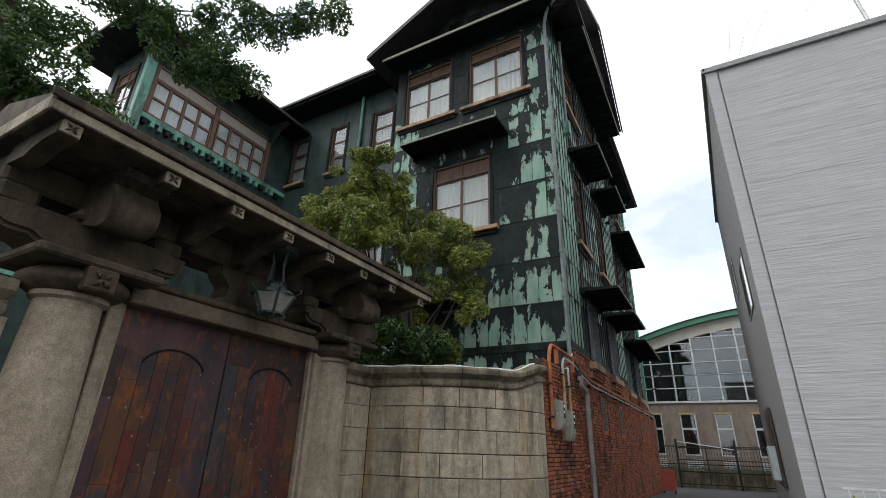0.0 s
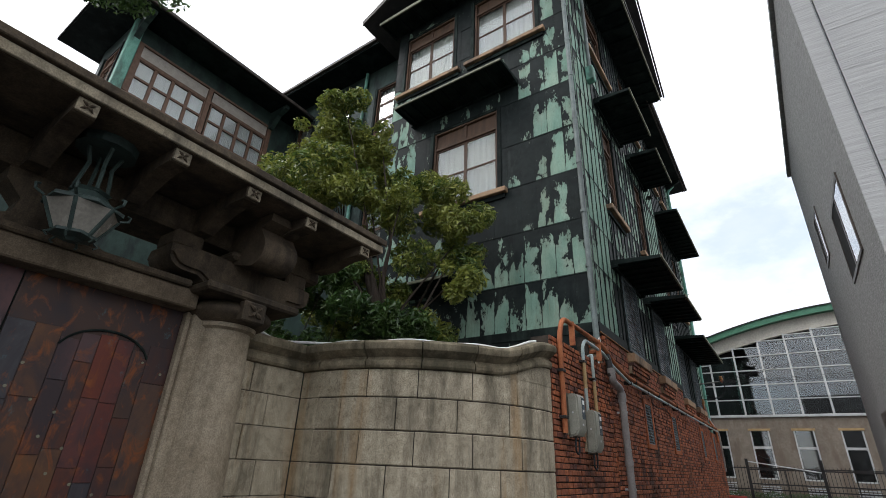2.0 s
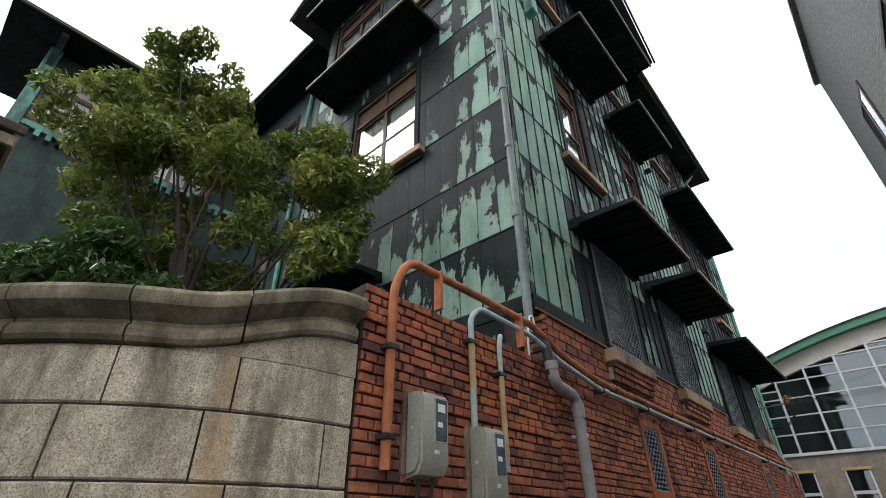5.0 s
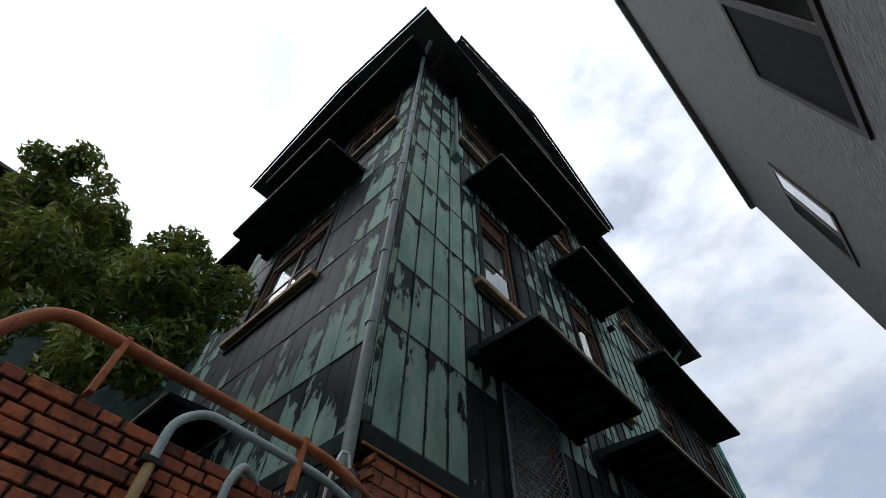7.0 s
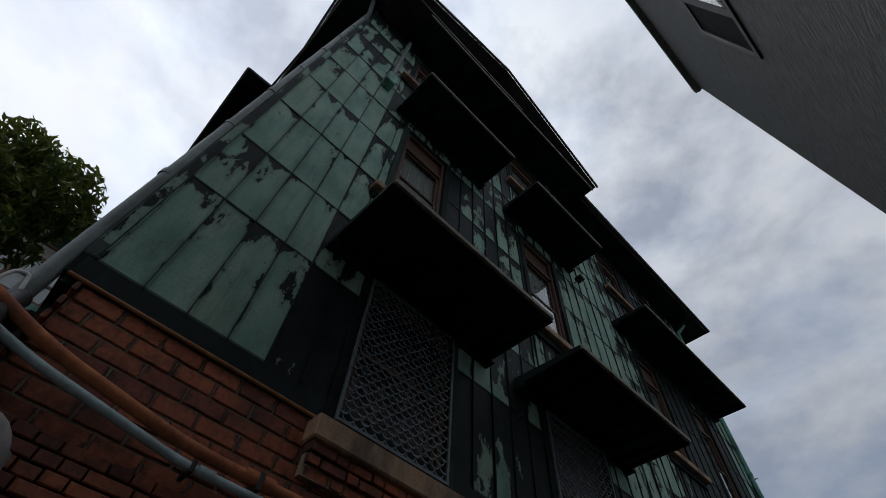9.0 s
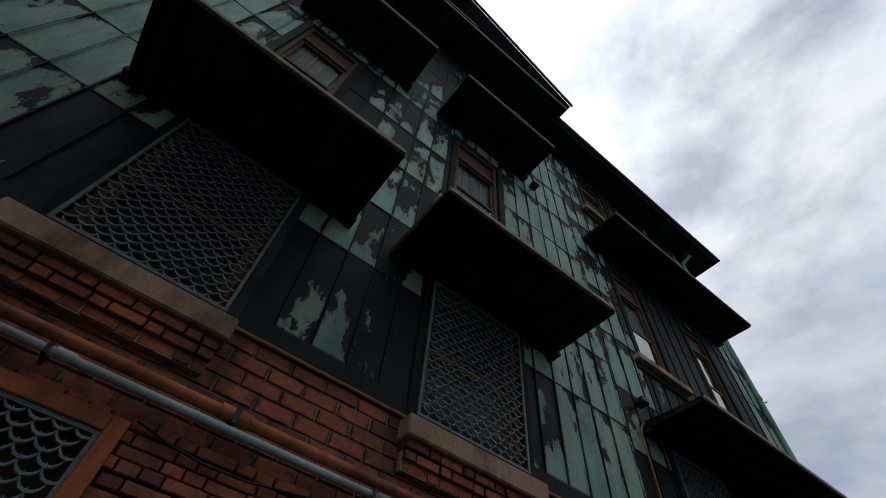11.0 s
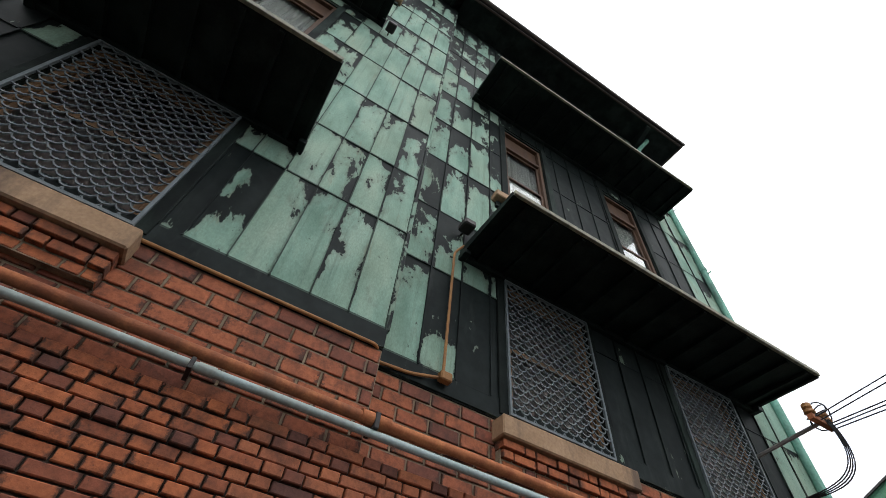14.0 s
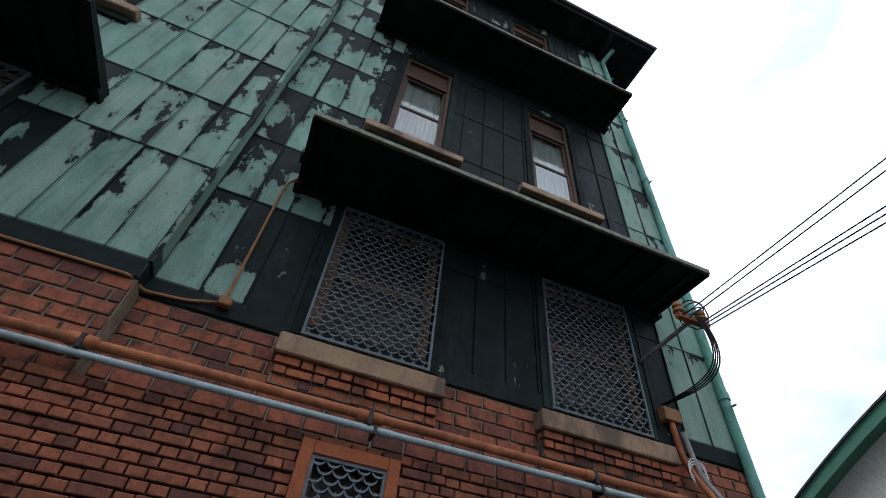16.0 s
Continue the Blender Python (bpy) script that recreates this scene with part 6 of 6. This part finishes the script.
rb = thing("red_board", pose(0.42, 11.6, 0), "faded red board standing at the foot of the brick wall", "board")
part("panel", boxm(-0.25, 0.25, -0.03, 0.03, 0.08, 0.82, 0.01), M_RED, rb)
for x in (-0.2, 0.2):
    part("foot", boxm(x - 0.03, x + 0.03, -0.12, 0.12, 0.0, 0.08, 0.005), M_FENCE, rb)


# ---- trees ----
def leaf_mesh(clumps, count, size, seed):
    """Many small folded leaves in clumps, as one mesh."""
    rr = np.random.RandomState(seed)
    verts, faces = [], []
    tot = sum(c[4] for c in clumps)
    for cx, cy, cz, rad, wgt in clumps:
        for _ in range(int(count * wgt / tot)):
            d = rr.normal(size=3)
            d /= np.linalg.norm(d)
            p = np.array((cx, cy, cz)) + d * rad * (rr.uniform(0.25, 1.0) ** 0.5) * np.array((1, 1, 0.78))
            n = d * 0.6 + np.array((0, 0, 0.7)) + rr.normal(size=3) * 0.75
            n /= np.linalg.norm(n)
            a = np.cross(n, rr.normal(size=3))
            a /= np.linalg.norm(a)
            b = np.cross(n, a)
            s = size * rr.uniform(0.7, 1.35)
            i = len(verts)
            verts += [p - a * s, p - a * s * 0.15 + b * s * 0.36 + n * s * 0.12, p + a * s - n * s * 0.15, p - a * s * 0.15 - b * s * 0.36 + n * s * 0.12]
            faces += [(i, i + 1, i + 2), (i, i + 2, i + 3)]
    me = bpy.data.meshes.new("leaves")
    me.from_pydata([tuple(v) for v in verts], [], faces)
    me.update()
    return me


def tree(name, label, base, trunk, limbs, clumps, count, size, seed, leafmat):
    tr = thing(name, None, label, "tree")
    bm = bmesh.new()
    tube(bm, trunk[0], trunk[1], 10)
    smooth(part("trunk", bm, M_BARK, tr), 60)
    for pts, r0 in limbs:
        n = len(pts)
        smooth(part("limb", tube(bmesh.new(), pts, [r0 * (1 - 0.8 * i / (n - 1)) for i in range(n)], 7), M_BARK, tr), 60)
    me = leaf_mesh(clumps, count, size, seed)
    me.materials.append(leafmat)
    cr = new("crown", me)
    cr.parent = tr
    return tr


def cluster(rr, centres, per, spread, rad):
    out = []
    for cx, cy, cz, s in centres:
        for _ in range(int(per * s)):
            d = rr.normal(size=3)
            d = d / np.linalg.norm(d) * rr.uniform(0.3, 1.0) ** 0.6
            k = rad * rr.uniform(0.55, 1.25)
            out.append((cx + d[0] * spread * s, cy + d[1] * spread * s, cz + d[2] * spread * s * 0.8, k, k * k))
    return out


def limbs_to(clumps, start, rr, n, r0):
    out = []
    for c in clumps[::max(1, len(clumps) // n)]:
        a, b = Vector(start), Vector(c[:3])
        k = a.lerp(b, 0.5) + Vector((rr.uniform(-0.25, 0.25), rr.uniform(-0.25, 0.25), rr.uniform(-0.3, 0.1)))
        out.append(([a, a.lerp(k, 0.6) + Vector((rr.uniform(-0.1, 0.1), rr.uniform(-0.1, 0.1), 0)), k, b], r0 * rr.uniform(0.5, 1.0)))
    return out


rr = np.random.RandomState(11)
c1 = cluster(rr, [(-4.5, -2.9, 6.7, 0.95), (-4.0, -3.2, 6.9, 0.85), (-4.4, -3.6, 6.0, 0.8), (-3.5, -2.9, 6.7, 0.7), (-3.1, -2.6, 5.6, 0.95), (-2.5, -1.7, 5.3, 0.95), (-1.95, -1.55, 5.0, 0.65), (-2.0, -1.6, 4.2, 0.75), (-3.0, -2.3, 4.4, 1.0), (-4.3, -3.1, 4.7, 0.85), (-2.6, -1.6, 3.4, 0.7), (-3.7, -2.8, 3.3, 0.8), (-3.4, -3.7, 5.6, 0.7), (-2.9, -3.9, 5.4, 0.55), (-3.5, -3.2, 7.4, 0.6), (-3.2, -2.6, 6.8, 0.6), (-3.0, -1.8, 6.4, 0.65), (-2.4, -1.7, 6.0, 0.6), (-2.1, -1.3, 5.7, 0.6)], 14, 0.9, 0.27)
tree("garden_tree", "leafy broadleaf tree behind the curved stone wall", None,
     ([(-2.95, -2.75, 0.0), (-2.9, -2.8, 1.4), (-2.75, -2.7, 2.5), (-2.6, -2.6, 3.2), (-2.8, -2.75, 4.0), (-3.1, -2.85, 5.0)], [0.17, 0.14, 0.13, 0.10, 0.085, 0.04]),
     limbs_to(c1, (-2.68, -2.65, 2.9), rr, 16, 0.055), c1, 42000, 0.058, 4, M_LEAF)
rr = np.random.RandomState(17)
c2 = cluster(rr, [(-5.0, -9.05, 6.75, 0.6), (-4.8, -8.65, 6.0, 0.75), (-5.2, -8.9, 5.7, 0.7), (-4.6, -8.3, 5.8, 0.6), (-5.0, -8.7, 6.9, 0.5), (-4.5, -8.1, 7.6, 0.6), (-4.6, -8.45, 7.7, 0.6), (-4.3, -7.5, 7.9, 0.75), (-4.3, -7.5, 7.3, 0.7), (-4.0, -7.0, 7.2, 0.7), (-3.85, -6.7, 7.1, 0.6), (-4.0, -7.15, 7.9, 0.7), (-3.8, -6.9, 8.5, 0.6), (-3.5, -6.25, 8.6, 0.5), (-3.1, -6.1, 8.8, 0.45), (-2.65, -5.9, 9.0, 0.4), (-5.0, -9.4, 6.2, 0.6)], 13, 0.7, 0.26)
BOUGHS = [([(-5.2, -9.45, 7.3), (-5.0, -8.9, 7.9), (-4.6, -8.35, 7.85), (-4.4, -7.83, 7.95), (-4.2, -7.43, 7.4), (-4.0, -7.0, 7.1)], 0.11),
          ([(-5.2, -9.45, 7.3), (-4.9, -8.4, 8.7), (-4.2, -7.4, 9.1), (-3.6, -6.4, 8.9), (-2.8, -5.95, 9.0)], 0.08),
          ([(-5.2, -8.95, 5.6), (-4.95, -8.7, 5.9), (-4.6, -8.35, 5.85)], 0.05),
          ([(-5.2, -9.15, 6.3), (-5.05, -8.9, 6.6), (-4.9, -8.6, 6.9)], 0.05)]


def twigs(clumps, boughs, n, rr):
    """Thin branches from the nearest bough point to every few clumps."""
    knots = [Vector(p) for pts, _ in boughs for p in pts[1:]]
    out = []
    for c in clumps[::max(1, len(clumps) // n)]:
        b = Vector(c[:3])
        a = min(knots, key=lambda p: (p - b).length)
        k = a.lerp(b, 0.5) + Vector((rr.uniform(-0.08, 0.08), rr.uniform(-0.08, 0.08), rr.uniform(-0.02, 0.12)))
        out.append(([a, k, b], 0.018))
    return out


tree("courtyard_tree", "dark leafy tree reaching over the gate roof", None,
     ([(-5.6, -9.1, 0.0), (-5.5, -9.0, 3.0), (-5.25, -8.85, 5.2), (-5.2, -8.95, 5.8), (-5.2, -9.15, 6.4), (-5.2, -9.45, 7.3), (-5.0, -9.8, 8.4)], [0.26, 0.22, 0.17, 0.15, 0.14, 0.13, 0.08]),
     BOUGHS + twigs(c2, BOUGHS, 30, rr), c2, 17000, 0.05, 5, M_LEAF2)
rr = np.random.RandomState(23)
c3 = cluster(rr, [(-2.9, -3.6, 2.7, 0.7), (-3.8, -3.9, 2.8, 0.8), (-4.6, -2.6, 2.9, 0.9), (-2.6, -3.0, 3.2, 0.7), (-3.2, -3.4, 3.7, 0.8), (-2.3, -2.3, 3.1, 0.7), (-4.0, -3.6, 3.8, 0.8), (-3.4, -2.4, 3.8, 0.8)], 12, 0.75, 0.27)
tree("garden_shrub", "dense dark shrub behind the stone wall", None,
     ([(-3.6, -3.4, 0.0), (-3.6, -3.4, 1.2), (-3.5, -3.4, 2.2)], [0.06, 0.05, 0.03]),
     limbs_to(c3, (-3.6, -3.4, 1.4), rr, 8, 0.03), c3, 13000, 0.062, 6, M_LEAF2)

def low_plants(name, spots, count, size, seed, leafmat):
    me = leaf_mesh(spots, count, size, seed)
    me.materials.append(leafmat)
    return tagged(new(name, me), kind="stuff")


rr = np.random.RandomState(31)
low_plants("hedge", [(-5.5 + 0.25 * i, 16.15, 0.75 + rr.uniform(0, 0.08), 0.16, 1.0) for i in range(44)], 5000, 0.035, 8, M_LEAF2)
low_plants("weeds", [(3.75 + 0.3 * i + rr.uniform(-0.1, 0.1), -3.5, 0.8 + rr.uniform(0, 0.12), 0.14, 1.0) for i in range(14)], 1800, 0.03, 9, M_LEAF)

# ---- copper sheets ----
panels(wall_south, -5.25, -0.005, ROWS_S, [(a - 0.1, b + 0.1, c - 0.02, d + 0.06) for a, b, c, d in OPEN_S], pick_south, 0.33, 1, 0.009)
panels(wall_south_low, -5.25, -0.4, [2.62, 3.45], [], pick_south, 0.33, 7, 0.009)
panels(wall_east, -0.055, 7.075, ROWS_E, [(a - 0.1, b + 0.1, c - 0.02, d + 0.06) for a, b, c, d in OPEN_E], pick_east, 0.29, 2)
panels(wall_east_far, 7.12, 12.8, ROWS_E, [(a - 0.1, b + 0.1, c - 0.02, d + 0.06) for a, b, c, d in OPEN_F], pick_far, 0.33, 3)


# ---- bricks ----
def brick_shape(d, w, h, e=0.005):
    """Vertices and faces of a worn brick that stands out along +x."""
    v = [(0, 0, 0), (0, w, 0), (0, w, h), (0, 0, h), (d - e, 0, 0), (d - e, w, 0), (d - e, w, h), (d - e, 0, h), (d, e, e), (d, w - e, e), (d, w - e, h - e), (d, e, h - e)]
    f = [(0, 1, 5, 4), (1, 2, 6, 5), (2, 3, 7, 6), (3, 0, 4, 7), (4, 5, 9, 8), (5, 6, 10, 9), (6, 7, 11, 10), (7, 4, 8, 11), (8, 9, 10, 11)]
    return v, f


brick_meshes = {}


def brick_obj(parent, x, y, z, d, w, h, mat):
    key = (round(d, 3), round(w, 2), round(h, 3), mat.name)
    if key not in brick_meshes:
        me = bpy.data.meshes.new("brick")
        v, f = brick_shape(d, w, h)
        me.from_pydata(v, [], f)
        me.update()
        me.materials.append(mat)
        brick_meshes[key] = me
    ob = new("brick", brick_meshes[key])
    ob.parent = parent
    ob.matrix_basis = pose(x, y, z, random.uniform(-0.5, 0.5), random.uniform(-0.6, 0.6), random.uniform(-0.6, 0.6))


def course_cells(y0, y1, row, bond, shift=0.07):
    out, y, k = [], y0 - (shift if row % 2 else 0.0), row
    while y < y1:
        w = bond[k % len(bond)]
        a, b = max(y, y0), min(y + w, y1)
        if b - a > 0.03:
            out.append((a, b))
        y += w
        k += 1
    return out


random.seed(21)
rest = {"fence": ([], []), "base": ([], [])}
CH = 0.067
for tag, parent, y0, y1, ztop in (("fence", fence_wall, -2.38, 0.0, 2.87), ("base", base_lower, 0.0, 12.88, 2.69)):
    n = int(ztop / CH)
    made = 0
    for r in range(n):
        z = ztop - (r + 1) * CH
        proud = 0.012 if r % 7 == 3 else 0.0
        for a, b in course_cells(y0, y1, r, (0.215, 0.108, 0.108)):
            holes = [(p - 0.085, q + 0.085, BWZ[0] - 0.085, BWZ[1] + 0.085) for p, q in BW] if tag == "base" else []
            for u0, u1, c, d in minus([(a + 0.005, b - 0.005, z + 0.0058, z + CH - 0.0058)], holes):
                if u1 - u0 < 0.02 or d - c < 0.02:
                    continue
                dep = round(0.021 + proud + random.choice((0.0, 0.004, 0.009, 0.002, -0.004)), 3)
                near = (tag == "fence" and z > 2.05) or (tag == "base" and 3.4 < u0 < 6.4 and z > 1.98)
                if near and made < 298:
                    made += 1
                    brick_obj(parent, 0.036, u0, c, dep, u1 - u0, d - c, M_BRICK)
                else:
                    v, f = brick_shape(dep, u1 - u0, d - c)
                    vs, fs = rest[tag]
                    o = len(vs)
                    vs += [(0.036 + p[0], u0 + p[1], c + p[2]) for p in v]
                    fs += [tuple(i + o for i in q) for q in f]
for tag, parent in (("fence", fence_wall), ("base", base_lower)):
    me = bpy.data.meshes.new("bricks")
    me.from_pydata(rest[tag][0], [], rest[tag][1])
    me.update()
    me.materials.append(M_BRICKS)
    ob = new("brickwork", me)
    ob.parent = parent
    tagged(ob, kind="stuff")
UH = 0.108
for y0, y1, x in ((0.0, 7.1, -0.012), (7.1, 12.85, -0.212)):
    for r in range(7):
        z = 3.44 - (r + 1) * UH
        for a, b in course_cells(y0, y1, r, (0.255,), 0.1275):
            brick_obj(base_upper, x, a + 0.008, z + 0.008, random.choice((0.012, 0.014, 0.016)), b - a - 0.016, UH - 0.016, M_BRICKU)
# south return of the base at the corner
for r in range(7):
    z = 3.44 - (r + 1) * UH
    for i in range(2):
        ob = new("brick", next(iter(brick_meshes.values())))
        ob.parent = base_upper
        ob.matrix_basis = pose(-0.24 + i * 0.12, -0.0, z, 0, 0, -90)
